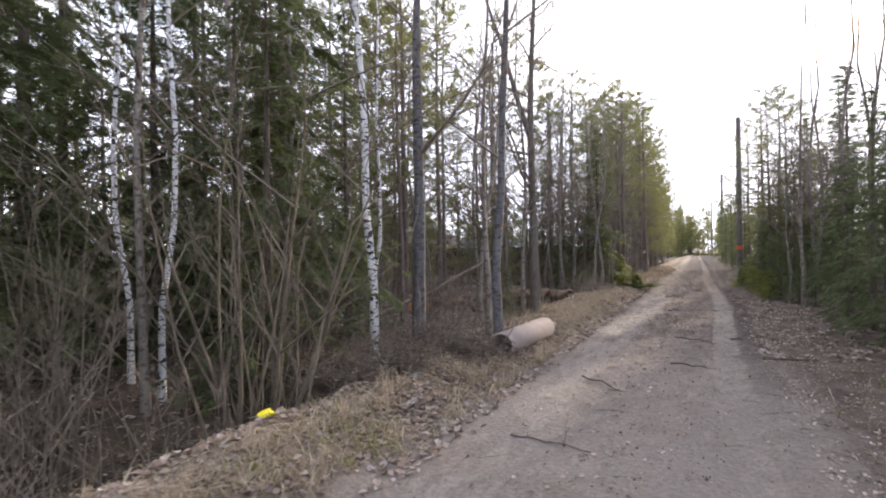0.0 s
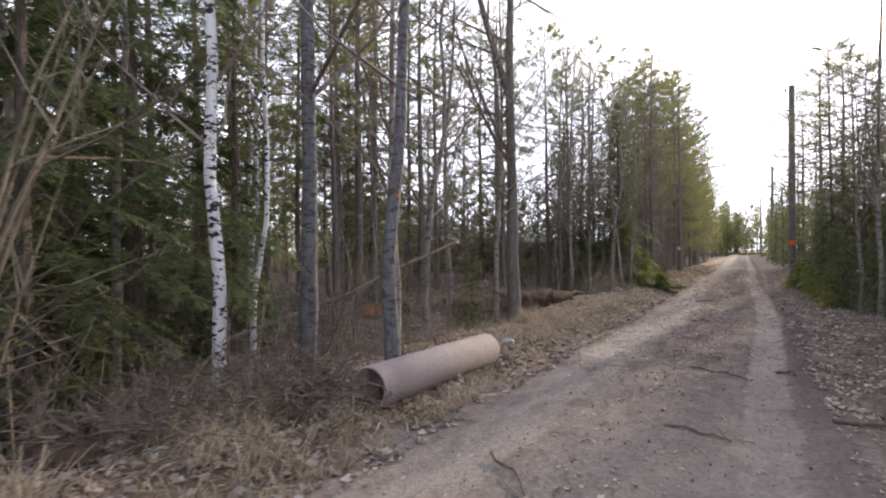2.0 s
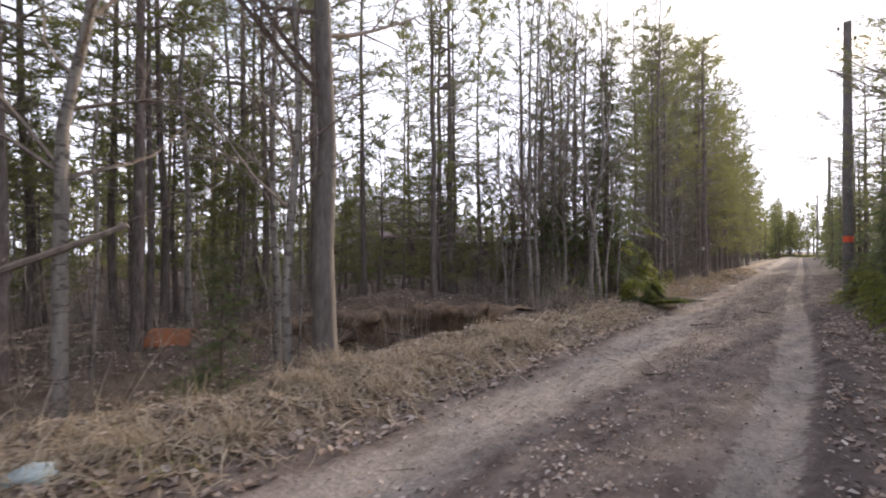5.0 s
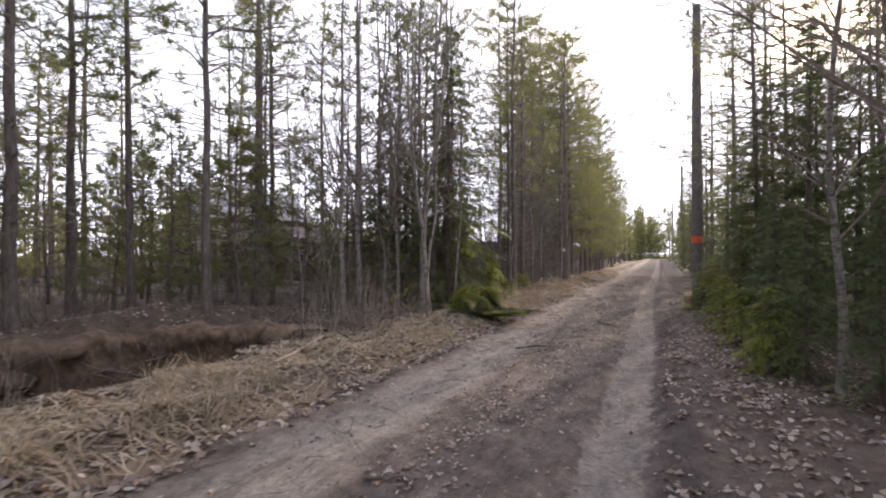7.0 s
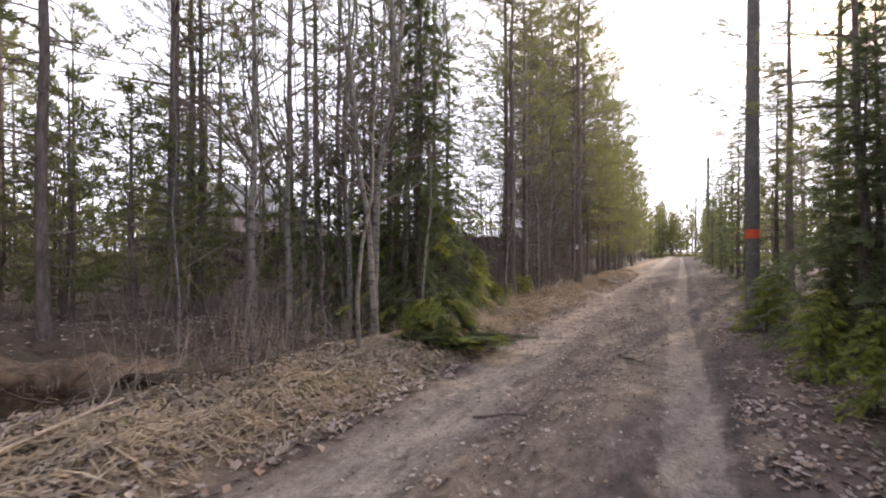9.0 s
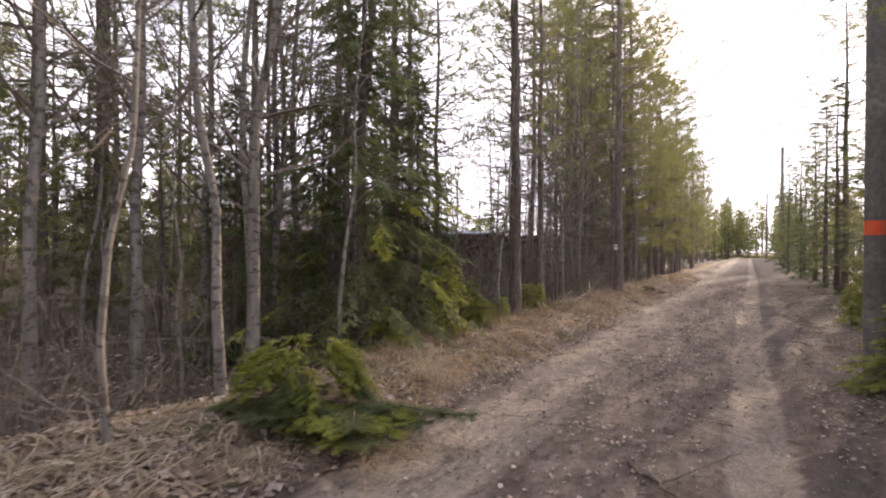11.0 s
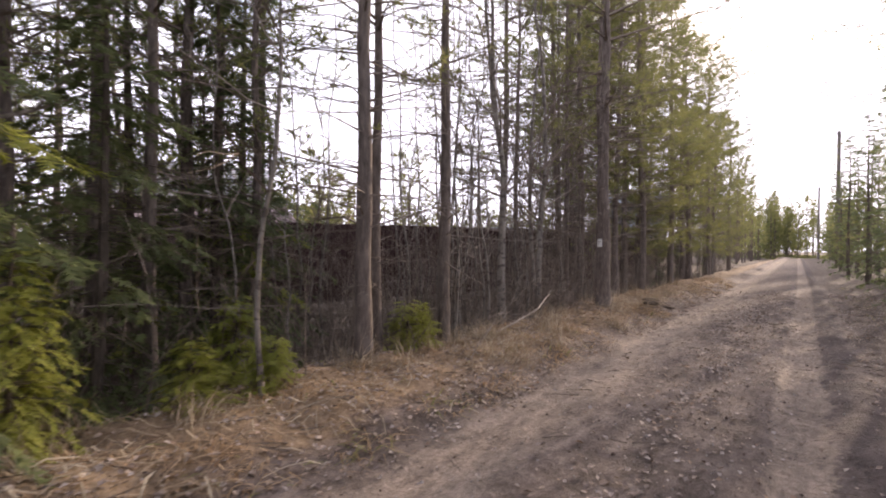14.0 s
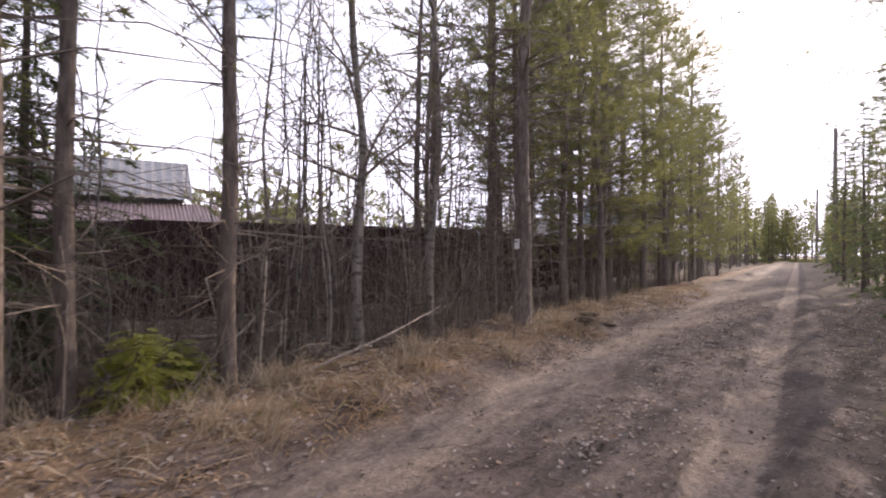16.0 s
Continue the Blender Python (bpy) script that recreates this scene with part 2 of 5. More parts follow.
    # a darker band along the ditch bottom at the start of the track
    ditch_dark = n.math("MULTIPLY", n.ramp(n.math("ABSOLUTE", n.math("ADD", xs, 3.85)), (0.62, 0.9), (0.95, 0.0)), n.ramp(far, (0.19, 1.0), (0.215, 0.0)))
    c = n.mix(ditch_dark, c, n.mix(mid, (0.018, 0.015, 0.013), (0.055, 0.043, 0.034)))
    c = n.mix(n.ramp(n.math("SUBTRACT", xs, 1.3), (0.0, 0.0), (0.35, 1.0)), c, right)
    c = n.mix(0.35, c, n.ramp(fine, (0.3, 0.25), (0.7, 0.75)), "OVERLAY")
    n.bump(n.math("ADD", n.math("MULTIPLY", mid, 0.7), n.math("MULTIPLY", n.math("ADD", fine, lumps), 0.3)), 0.95, 0.07)
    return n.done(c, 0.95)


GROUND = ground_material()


# ---- mesh helpers ----
class Soup:
    """Vertices and faces piled up, to become one mesh."""

    def __init__(self):
        self.v, self.f = [], []

    def tri(self, a, b, c):
        k = len(self.v)
        self.v += [a, b, c]
        self.f.append((k, k + 1, k + 2))

    def quad(self, a, b, c, d):
        k = len(self.v)
        self.v += [a, b, c, d]
        self.f.append((k, k + 1, k + 2, k + 3))

    def stem(self, pts, rad, taper, sides=9, flare=0.3):
        """A trunk: bumpy, tapering, with a flared foot."""
        n = 26
        fine = [along(pts, (i / n) ** 1.3) for i in range(n + 1)]
        top = pts[-1].z
        radii = [max(0.008, rad * (1 - taper * max(0, p.z) / top) + rad * flare * math.exp(-max(0, p.z) / 0.15)) for p in fine]
        start = len(self.v)
        self.tube(fine, radii, sides)
        for i, p in enumerate(fine):
            for k in range(sides):
                q = self.v[start + i * sides + k]
                self.v[start + i * sides + k] = p + (q - p) * (1 + 0.14 * noise.noise(q * 9) + 0.10 * noise.noise(q * 2.5))

    def tube(self, pts, radii, sides=6, cap=False):
        base = len(self.v)
        for i, p in enumerate(pts):
            d = (pts[min(i + 1, len(pts) - 1)] - pts[max(i - 1, 0)]).normalized()
            u = d.cross(Vector((0.31, 0.95, 0.05))).normalized() if abs(d.y) < 0.93 else d.cross(Vector((1, 0, 0))).normalized()
            w = d.cross(u)
            for k in range(sides):
                q = 2 * math.pi * k / sides
                self.v.append(p + (u * math.cos(q) + w * math.sin(q)) * radii[i])
        for i in range(len(pts) - 1):
            for k in range(sides):
                k2 = (k + 1) % sides
                self.f.append((base + i * sides + k, base + i * sides + k2, base + (i + 1) * sides + k2, base + (i + 1) * sides + k))
        if cap:
            self.f.append(tuple(base + (len(pts) - 1) * sides + k for k in range(sides)))
            self.f.append(tuple(base + k for k in reversed(range(sides))))

    def box(self, m, sx, sy, sz):
        k = len(self.v)
        for z in (-0.5, 0.5):
            for x, y in ((-0.5, -0.5), (0.5, -0.5), (0.5, 0.5), (-0.5, 0.5)):
                self.v.append(m @ Vector((x * sx, y * sy, z * sz)))
        for f in ((3, 2, 1, 0), (4, 5, 6, 7), (0, 1, 5, 4), (1, 2, 6, 5), (2, 3, 7, 6), (3, 0, 4, 7)):
            self.f.append(tuple(k + i for i in f))

    def mesh(self, name, material, smooth=False):
        me = bpy.data.meshes.new(name)
        me.from_pydata([tuple(p) for p in self.v], [], self.f)
        me.materials.append(material)
        if smooth:
            me.polygons.foreach_set("use_smooth", [True] * len(me.polygons))
        me.update()
        return me


def part(name, mesh, parent, label=""):
    ob = new(name, mesh)
    ob.parent = parent
    return tagged(ob, label)


def thing(name, label, category, group="", m=None):
    ob = new(name)
    ob.empty_display_size = 0.2
    ob.matrix_basis = m or Matrix()
    return tagged(ob, label, category, group)


def fbm(x, y, s, o=3):
    return noise.fractal(Vector((x * s, y * s, 3.7)), 0.8, 2.0, o)


def height(x, y):
    """The lie of the land: a rutted track, a verge, a ditch and bank on the left, rough forest floor."""
    z = 0.02 * fbm(x, y, 1.3) + 0.012 * fbm(x, y, 5.0)
    q = x - sway(y)
    z -= 0.045 * math.exp(-((q - 0.79) / 0.2) ** 4) + 0.035 * math.exp(-((q + 0.93) / 0.36) ** 2)
    z += 0.03 * math.exp(-((q - 1.2) / 0.15) ** 2)
    if abs(x) < 1.6:
        z += 0.022 * noise.noise(Vector((x * 7, y * 4.5, 1.0))) * min(1.0, max(0.15, (y - 8) / 8))
    if x < -1.5:
        k = min(1, (-1.5 - x) / 0.4)
        z += k * (0.15 + 0.06 * fbm(x, y, 2.2))
    edge = -2.75 - 0.15 * math.sin(y * 0.7) - 0.1 * math.sin(y * 1.9)
    if x < edge:
        k = min(1, (edge - x) / (0.5 if y < 9.8 else 1.0))
        k = k * k * (3 - 2 * k)
        deep = 0.95 if y < 9.5 else 0.75 if y < 10.5 else 0.45
        z -= k * deep
        k2 = max(0, min(1, (edge - 1.6 - x) / 1.6))
        z += k2 * (deep - 0.2 + 0.10 * fbm(x, y, 0.5))
    if x > 1.4:
        k = min(1, (x - 1.4) / 0.9)
        z += k * (0.03 + 0.06 * fbm(x, y, 1.6))
    # a pit with an undercut edge beside the verge, and the spoil heap behind it
    d = math.hypot((x + 4.6) / 1.3, (y - 20.0) / 1.9)
    if d < 1.25:
        z -= 0.62 * (1 - (d / 1.25) ** 6)
    d = math.hypot((x + 6.6) / 1.3, (y - 22.0) / 2.2)
    z += 0.42 * math.exp(-d * d)
    return z


def ground():
    xs = list(np.arange(-3.6, 3.01, 0.085))
    xs = list(np.arange(-12, -3.6, 0.22)) + xs + list(np.arange(3.2, 12, 0.3))
    xs = [-400, -250, -150, -90, -60, -40, -30, -24, -19, -15] + xs + [15, 19, 24, 30, 40, 60, 90, 150, 250, 400]
    ys = [-300, -150, -70, -30, -15, -8, -3, 0, 2, 3] + list(np.arange(4, 46, 0.13)) + list(np.arange(46, 90, 0.6)) + [95, 105, 120, 140, 170, 220, 300, 400, 600]
    v = [(x, y, height(x, y)) for y in ys for x in xs]
    w = len(xs)
    f = [(j * w + i, j * w + i + 1, (j + 1) * w + i + 1, (j + 1) * w + i) for j in range(len(ys) - 1) for i in range(w - 1)]
    me = bpy.data.meshes.new("ground")
    me.from_pydata(v, [], f)
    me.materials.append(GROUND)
    me.polygons.foreach_set("use_smooth", [True] * len(f))
    tagged(new("ground", me), "sandy forest track with two ruts, leaf litter and a ditch", "ground", kind="structure")


ground()

# ---- trees: the kinds ----
UP = Vector((0, 0, 1))


def turn(az, el):
    return Vector((math.cos(az) * math.cos(el), math.sin(az) * math.cos(el), math.sin(el)))


def trunk_line(rnd, h, wander, lean=0.0, steps=9):
    pts, ox, oy = [], 0.0, 0.0
    for i in range(steps + 1):
        k = i / steps
        pts.append(Vector((ox + lean * h * k, oy, h * k - (0.35 if i == 0 else 0))))
        ox += rnd.gauss(0, wander)
        oy += rnd.gauss(0, wander)
    return pts


def along(pts, k):
    s = max(0.0, min(0.9999, k)) * (len(pts) - 1)
    i = int(s)
    return pts[i].lerp(pts[i + 1], s - i)


def spray(soup, rnd, a, d, length, n, size, width, flat):
    """Needles along one twig from a in the direction d."""
    side = d.cross(UP)
    side = side.normalized() if side.length > 0.01 else Vector((1, 0, 0))
    lift = side.cross(d)
    for i in range(n):
        p = a + d * (length * (i + rnd.random()) / n)
        s = 1 if i % 2 else -1
        out = (d * 0.55 + side * s * rnd.uniform(0.5, 1.0) + lift * rnd.uniform(-0.5, 0.5) * (1 - flat)).normalized()
        q = size * rnd.uniform(0.7, 1.25)
        soup.tri(p - d * width, p + d * width, p + out * q)


def spruce(seed, h, r, whorl, twigs, n, size, width, droop=0.35, first=0.12, dead=0.0, far=False, tips=None):
    """tips: a soup that takes the outer needles of the low boughs."""
    rnd = random.Random(seed)
    wood, green = Soup(), Soup()
    line = trunk_line(rnd, h, 0.015)
    wood.tube(line, [max(0.012, 0.013 * h * (1 - i / 9.3)) for i in range(10)], 7)
    z = first
    while z < h - 0.15:
        k = z / h
        reach = r * ((1 - k) ** 0.75) * (0.75 + 0.25 * min(1, k * 6))
        for b in range(whorl):
            az = rnd.uniform(0, 2 * math.pi)
            length = reach * rnd.uniform(0.65, 1.15) + 0.06
            el = 0.55 * k - 0.05 + rnd.uniform(-0.15, 0.15)
            at = along(line, k + rnd.uniform(0, 0.02))
            pts = [at]
            for s in range(1, 5):
                pts.append(at + turn(az + 0.1 * rnd.uniform(-1, 1), el) * (length * s / 4) - UP * droop * length * (s / 4) ** 2 + UP * 0.12 * length * max(0, s / 4 - 0.7))
            if far:
                wood.tri(pts[0] - UP * 0.012, pts[0] + UP * 0.012, pts[-1])
            else:
                wood.tube(pts[::2], [0.004 + 0.006 * length, 0.004, 0.002], 3)
            for t in range(max(3, int(twigs * length))):
                q = rnd.uniform(0.12, 1.0)
                if rnd.random() < dead * (1 - q):
                    continue
                p = along(pts, q)
                d = (pts[-1] - pts[0]).normalized()
                s = d.cross(UP).normalized() * rnd.choice((-1, 1))
                d = (d * rnd.uniform(0.5, 1.0) + s * rnd.uniform(0.2, 1.0) - UP * rnd.uniform(0.05, 0.75)).normalized()
                fresh = tips is not None and q > 0.62 and 0.15 < z < 2.4 and math.sin(az * 2 + z * 5) > -0.2
                spray(tips if fresh else green, rnd, p, d, (0.10 + 0.22 * length * (1.15 - q)) * rnd.uniform(0.7, 1.2), n, size, width, 0.4)
        z += (0.16 + 0.13 * (1 - k)) * h / 7 * rnd.uniform(0.8, 1.2) + 0.03
    return wood, green


def tuft(soup, rnd, p, d, n, size, width):
    for i in range(n):
        o = (d * rnd.uniform(0.2, 1.0) + Vector((rnd.gauss(0, 1), rnd.gauss(0, 1), rnd.gauss(0, 1))) * 0.55).normalized()
        s = o.cross(Vector((rnd.gauss(0, 1), rnd.gauss(0, 1), rnd.gauss(0, 1)))).normalized() * width
        b = p + d * rnd.uniform(-0.06, 0.02)
        soup.tri(b - s, b + s, b + o * size * rnd.uniform(0.7, 1.2))


def pine(seed, h, rad, crown, r, step, limbs, n, size, width, snags=14, lean=0.0, sub=6, rise=0.6):
    """crown: the share of the height below which limbs are bare and dead."""
    rnd = random.Random(seed)
    wood, twig, green = Soup(), Soup(), Soup()
    line = trunk_line(rnd, h, 0.03, lean)
    wood.stem(line, rad, 0.86)
    for s in range(snags):
        k = rnd.uniform(0.1, crown + 0.12)
        az, length = rnd.uniform(0, 6.28), rnd.uniform(0.3, 1.7)
        a = along(line, k)
        m = a + turn(az, rnd.uniform(-0.1, 0.35)) * length * 0.5
        b = m + turn(az + rnd.uniform(-0.4, 0.4), rnd.uniform(-0.35, 0.3)) * length * 0.6
        twig.tube([a, m, b], [0.013, 0.008, 0.003], 3)
        for q in range(4):
            c = m.lerp(b, rnd.random())
            e2 = c + turn(az + rnd.uniform(-1.2, 1.2), rnd.uniform(-0.4, 0.3)) * rnd.uniform(0.15, 0.5)
            twig.tube([c, e2], [0.004, 0.002], 3)
            if k > 0.24 and rnd.random() < 0.3:
                tuft(green, rnd, e2, (e2 - c).normalized(), n, size * 0.8, width)
    z = crown * h
    while z < h - 0.1:
        k = z / h
        q = (k - crown) / (1 - crown)
        reach = r * (math.sin(math.pi * min(1, 0.22 + 0.78 * q)) ** 0.8 * 0.9 + 0.12)
        for b in range(limbs):
            az = rnd.uniform(0, 6.28)
            length = reach * rnd.uniform(0.55, 1.15)
            el = 0.1 * rise / 0.6 + rise * q + rnd.uniform(-0.2, 0.2) * (0.4 + rise)
            a = along(line, k + rnd.uniform(-0.01, 0.01))
            pts = [a, a + turn(az, el) * length * 0.4, a + turn(az + rnd.uniform(-0.2, 0.2), el) * length * 0.75 - UP * 0.05 * length, a + turn(az, el + 0.12) * length]
            twig.tube(pts, [0.006 + 0.012 * length, 0.010, 0.006, 0.003], 3)
            for s in range(sub):
                t = rnd.uniform(0.3, 1.0)
                p = along(pts, t)
                d = (turn(az + rnd.uniform(-1.0, 1.0), el + rnd.uniform(-0.3, 0.6))).normalized()
                e2 = p + d * rnd.uniform(0.12, 0.4) * (0.5 + 0.5 * length)
                twig.tri(p - UP * 0.005, p + UP * 0.005, e2)
                tuft(green, rnd, e2, d, n, size, width)
                tuft(green, rnd, p.lerp(e2, 0.5), d, n // 2 + 1, size, width)
        z += step * rnd.uniform(0.7, 1.3)
    return wood, twig, green


def grow(soup, rnd, a, d, length, rad, level, counts, sides, up=0.12, bend=0.12):
    steps = 5 if level == 0 else 3
    pts, p, dd = [a], a, d
    for i in range(steps):
        dd = (dd + Vector((rnd.gauss(0, bend), rnd.gauss(0, bend), rnd.gauss(0, bend) + up))).normalized()
        p = p + dd * (length / steps)
        pts.append(p)
    soup.tube(pts, [max(0.0018, rad * (1 - 0.85 * i / steps)) for i in range(steps + 1)], sides)
    if level < len(counts):
        for i in range(counts[level]):
            k = rnd.uniform(0.25, 1.0)
            b = along(pts, k)
            side = Vector((rnd.gauss(0, 1), rnd.gauss(0, 1), rnd.gauss(0, 0.4))).normalized()
            nd = (dd * 0.75 + side * 0.75).normalized()
            grow(soup, rnd, b, nd, length * rnd.uniform(0.28, 0.5) * (1.25 - 0.5 * k), rad * 0.42, level + 1, counts, 3, up, bend * 1.3)


def bare(seed, h, rad, lean=0.0, start=0.3, limbs=16, counts=(5, 3), fork=False, wander=0.05):
    rnd = random.Random(seed)
    wood, twig = Soup(), Soup()
    line = trunk_line(rnd, h, wander, lean)
    wood.stem(line, rad, 0.9, 8 if rad > 0.03 else 5)
    if fork:
        a = along(line, 0.38)
        grow(wood, rnd, a, Vector((rnd.choice((-0.35, 0.35)), 0.1, 1)).normalized(), h * 0.55, rad * 0.6, 0, (), 6, 0.1, 0.08)
    for i in range(limbs):
        k = rnd.uniform(start, 0.98)
        d = turn(rnd.uniform(0, 6.28), rnd.uniform(0.2, 0.9))
        grow(twig, rnd, along(line, k), d, h * 0.26 * (1.15 - 0.75 * k) * rnd.uniform(0.6, 1.3), rad * 0.32 * (1.1 - 0.8 * k) + 0.003, 0, counts, 3, 0.06)
    return wood, twig


def shrub(seed, h, stems, spread, rad=0.012, counts=(4, 2), split=False):
    """split: a soup for each stem instead of one for all."""
    rnd = random.Random(seed)
    s, each = Soup(), []
    for i in range(stems):
        if split:
            s = Soup()
            each.append(s)
        a = Vector((rnd.gauss(0, 0.12 + spread * 0.25), rnd.gauss(0, 0.12 + spread * 0.25), -0.15))
        d = (UP + Vector((rnd.gauss(0, 0.3), rnd.gauss(0, 0.3), 0)) * spread).normalized()
        grow(s, rnd, a, d, h * rnd.uniform(0.5, 1.1), rad * rnd.uniform(0.6, 1.3), 0, counts, 4, 0.03, 0.09)
    return each if split else s


KINDS = {}


def kind(key, name, label, category, group, *parts):
    """A tree or bush built once; its meshes wait for plant() to set it."""
    KINDS[key] = [name, label, category, group, parts, None]


def plant(key, x, y, s=1.0, rz=None, label="", sz=None, tilt=0.0, sink=0.0):
    name, lab, cat, group, parts, made = KINDS[key]
    rz = (x * 137.5 + y * 71.3) % 360 if rz is None else rz
    m = pose(x, y, height(x, y) - sink, 0, tilt, 0) @ pose(0, 0, 0, 0, 0, rz) @ Matrix.Diagonal((s, s, sz or s, 1))
    if made is None:
        made = thing(name, label or lab, cat, group, m)
        for pn, mesh, pl in parts:
            ob = part(pn, mesh, made, pl)
            if pn in ("branchwork", "brushwood"):
                tagged(ob, kind="stuff")
        KINDS[key][5] = made
        return made
    ob = copy_thing(made, Matrix())
    ob.matrix_basis = m
    tagged(ob, label or lab)
    return ob


def kind_spruce(key, label, group, green, *args, fresh=False, **kw):
    tips = Soup() if fresh else None
    w, g = spruce(*args, tips=tips, **kw)
    parts = [("trunk", w.mesh(key + " trunk", DARKBARK), ""), ("crown", g.mesh(key + " crown", green), "")]
    if fresh:
        parts.append(("tip_foliage", tips.mesh(key + " bough tips", YOUNG), "bright yellow-green bough tips"))
    kind(key, "spruce_tree", label, "spruce tree", group, *parts)


def kind_pine(key, label, group, *args, **kw):
    w, t, g = pine(*args, **kw)
    kind(key, "pine_tree", label, "pine tree", group, ("trunk", w.mesh(key + " trunk", PINEBARK, True), ""), ("branchwork", t.mesh(key + " branches", TWIG), ""), ("crown", g.mesh(key + " crown", PINE), ""))


def kind_bare(key, name, label, category, group, mat, *args, **kw):
    w, t = bare(*args, **kw)
    kind(key, name, label, category, group, ("trunk", w.mesh(key + " trunk", mat, True), ""), ("branchwork", t.mesh(key + " branches", TWIG), ""))


kind_spruce("spruce_big", "tall dark green spruce with drooping boughs to the ground", "spruces beside the ditch", SPRUCE, 1, 9.0, 2.2, 7, 15, 12, 0.09, 0.016, droop=0.5)
kind_spruce("spruce_mid", "dense dark green spruce at the track's edge", "spruces along the track", SPRUCE, 2, 6.2, 1.45, 6, 14, 11, 0.075, 0.014)
kind_spruce("spruce_mid2", "bushy dark green spruce at the track's edge", "spruces along the track", SPRUCE, 3, 5.2, 1.55, 6, 14, 11, 0.075, 0.014)
kind_spruce("spruce_near", "young spruce with bright yellow-green lower boughs", "young spruces on the verge", YOUNG, 4, 1.9, 0.75, 6, 24, 16, 0.045, 0.009, 0.5)
kind_spruce("spruce_shade", "spruce with dense shaded boughs beside the verge", "spruces along the track", SPRUCE, 5, 7.2, 1.75, 6, 17, 13, 0.07, 0.015, droop=0.5, fresh=True)
kind_spruce("spruce_far", "slim dark spruce within the forest", "spruces of the forest", SPRUCE, 6, 7.0, 1.25, 5, 6, 6, 0.135, 0.022, far=True)
kind_pine("pine_road", "straight pine with bare lower trunk and dead snags", "pines along the verge", 11, 9.5, 0.09, 0.42, 1.6, 0.42, 4, 11, 0.13, 0.006, snags=40)
kind_pine("pine_road2", "slim pine with dead lower limbs and thin crown", "pines along the verge", 12, 9.0, 0.07, 0.36, 1.4, 0.45, 3, 9, 0.14, 0.008, snags=40)
kind_pine("pine_thick", "thick reddish pine trunk with wide upper boughs", "pines along the verge", 13, 10.5, 0.13, 0.30, 2.4, 0.55, 4, 14, 0.15, 0.0055, snags=26, sub=7, rise=0.2)
kind_pine("pine_mid", "slender pine with airy crown low on its trunk", "pines along the verge", 19, 9.6, 0.075, 0.24, 1.9, 0.5, 4, 17, 0.15, 0.0055, snags=18, sub=8, rise=0.2)
kind_pine("pine_full", "full yellow-green pine with boughs almost to the ground", "pines lining the track", 14, 10.2, 0.12, 0.16, 1.85, 0.46, 5, 17, 0.16, 0.006, sub=7, rise=0.35)
kind_pine("pine_full2", "bushy yellow-green pine with uneven crown", "pines lining the track", 15, 9.0, 0.11, 0.14, 1.9, 0.46, 5, 17, 0.16, 0.006, sub=7, rise=0.35)
kind_pine("pine_young", "young light green pine in the undergrowth", "young pines of the forest", 16, 4.2, 0.05, 0.12, 1.05, 0.32, 4, 9, 0.19, 0.011, snags=1, sub=4)
kind_pine("pine_far", "tall slim pine deep in the forest", "pines of the forest", 17, 12.0, 0.10, 0.45, 1.5, 0.48, 4, 9, 0.22, 0.013, snags=9, sub=5)
kind_pine("pine_far2", "thin pine with sparse crown deep in the forest", "pines of the forest", 18, 10.5, 0.075, 0.38, 1.2, 0.48, 4, 9, 0.22, 0.013, snags=10, sub=4)
kind_bare("birch_main", "birch_tree", "white-barked birch with black marks and no leaves", "birch tree", "birches beside the ditch", BIRCH, 21, 11.0, 0.075, -0.06, 0.22, 20, (5, 3))
kind_bare("birch_thin", "birch_tree", "thin white birch without leaves", "birch tree", "birches beside the ditch", BIRCH, 22, 9.0, 0.042, -0.012, 0.3, 18, (4, 2))
kind_bare("aspen_main", "aspen_tree", "grey aspen trunk with orange lichen patches", "aspen tree", "aspens behind the pipe", ASPEN, 23, 12.0, 0.115, 0.012, 0.26, 18, (5, 3), wander=0.03)
kind_bare("aspen_thin", "aspen_tree", "slim grey aspen with dark knots, leafless", "aspen tree", "aspens behind the pipe", ASPEN, 24, 11.0, 0.08, 0.0, 0.24, 18, (5, 3), wander=0.04)
kind_bare("alder", "alder_tree", "bare forked alder with crooked grey trunk", "alder tree", "bare trees at the verge", GREYBARK, 25, 7.5, 0.065, 0.02, 0.25, 18, (5, 3), fork=True, wander=0.07)
kind_bare("alder2", "alder_tree", "bare slender alder with ascending branches", "alder tree", "bare trees at the verge", GREYBARK, 26, 8.5, 0.055, -0.02, 0.2, 17, (5, 3), wander=0.06)
kind_bare("alder_big", "alder_tree", "thick grey-brown alder with limbs over the verge", "alder tree", "bare trees at the verge", DARKGREY, 41, 11.0, 0.125, 0.01, 0.26, 22, (6, 3), fork=True, wander=0.05)
kind_bare("alder_lean", "alder_tree", "bare alder with a thin leaning trunk", "alder tree", "bare trees at the verge", GREYBARK, 42, 7.0, 0.045, -0.10, 0.3, 14, (5, 3), wander=0.08)
kind_bare("sapling", "sapling", "thin leafless sapling at the verge", "sapling", "bare saplings", GREYBARK, 27, 4.8, 0.022, 0.03, 0.15, 14, (3,), wander=0.05)
kind_bare("sapling2", "sapling", "thin crooked leafless sapling among brush", "sapling", "bare saplings", GREYBARK, 28, 3.6, 0.018, -0.05, 0.15, 12, (3,), wander=0.06)
kind_bare("bare_far", "bare_tree", "leafless grey tree deep in the forest", "tree", "bare trees of the forest", GREYBARK, 29, 9.5, 0.06, 0.01, 0.3, 12, (4,), wander=0.06)
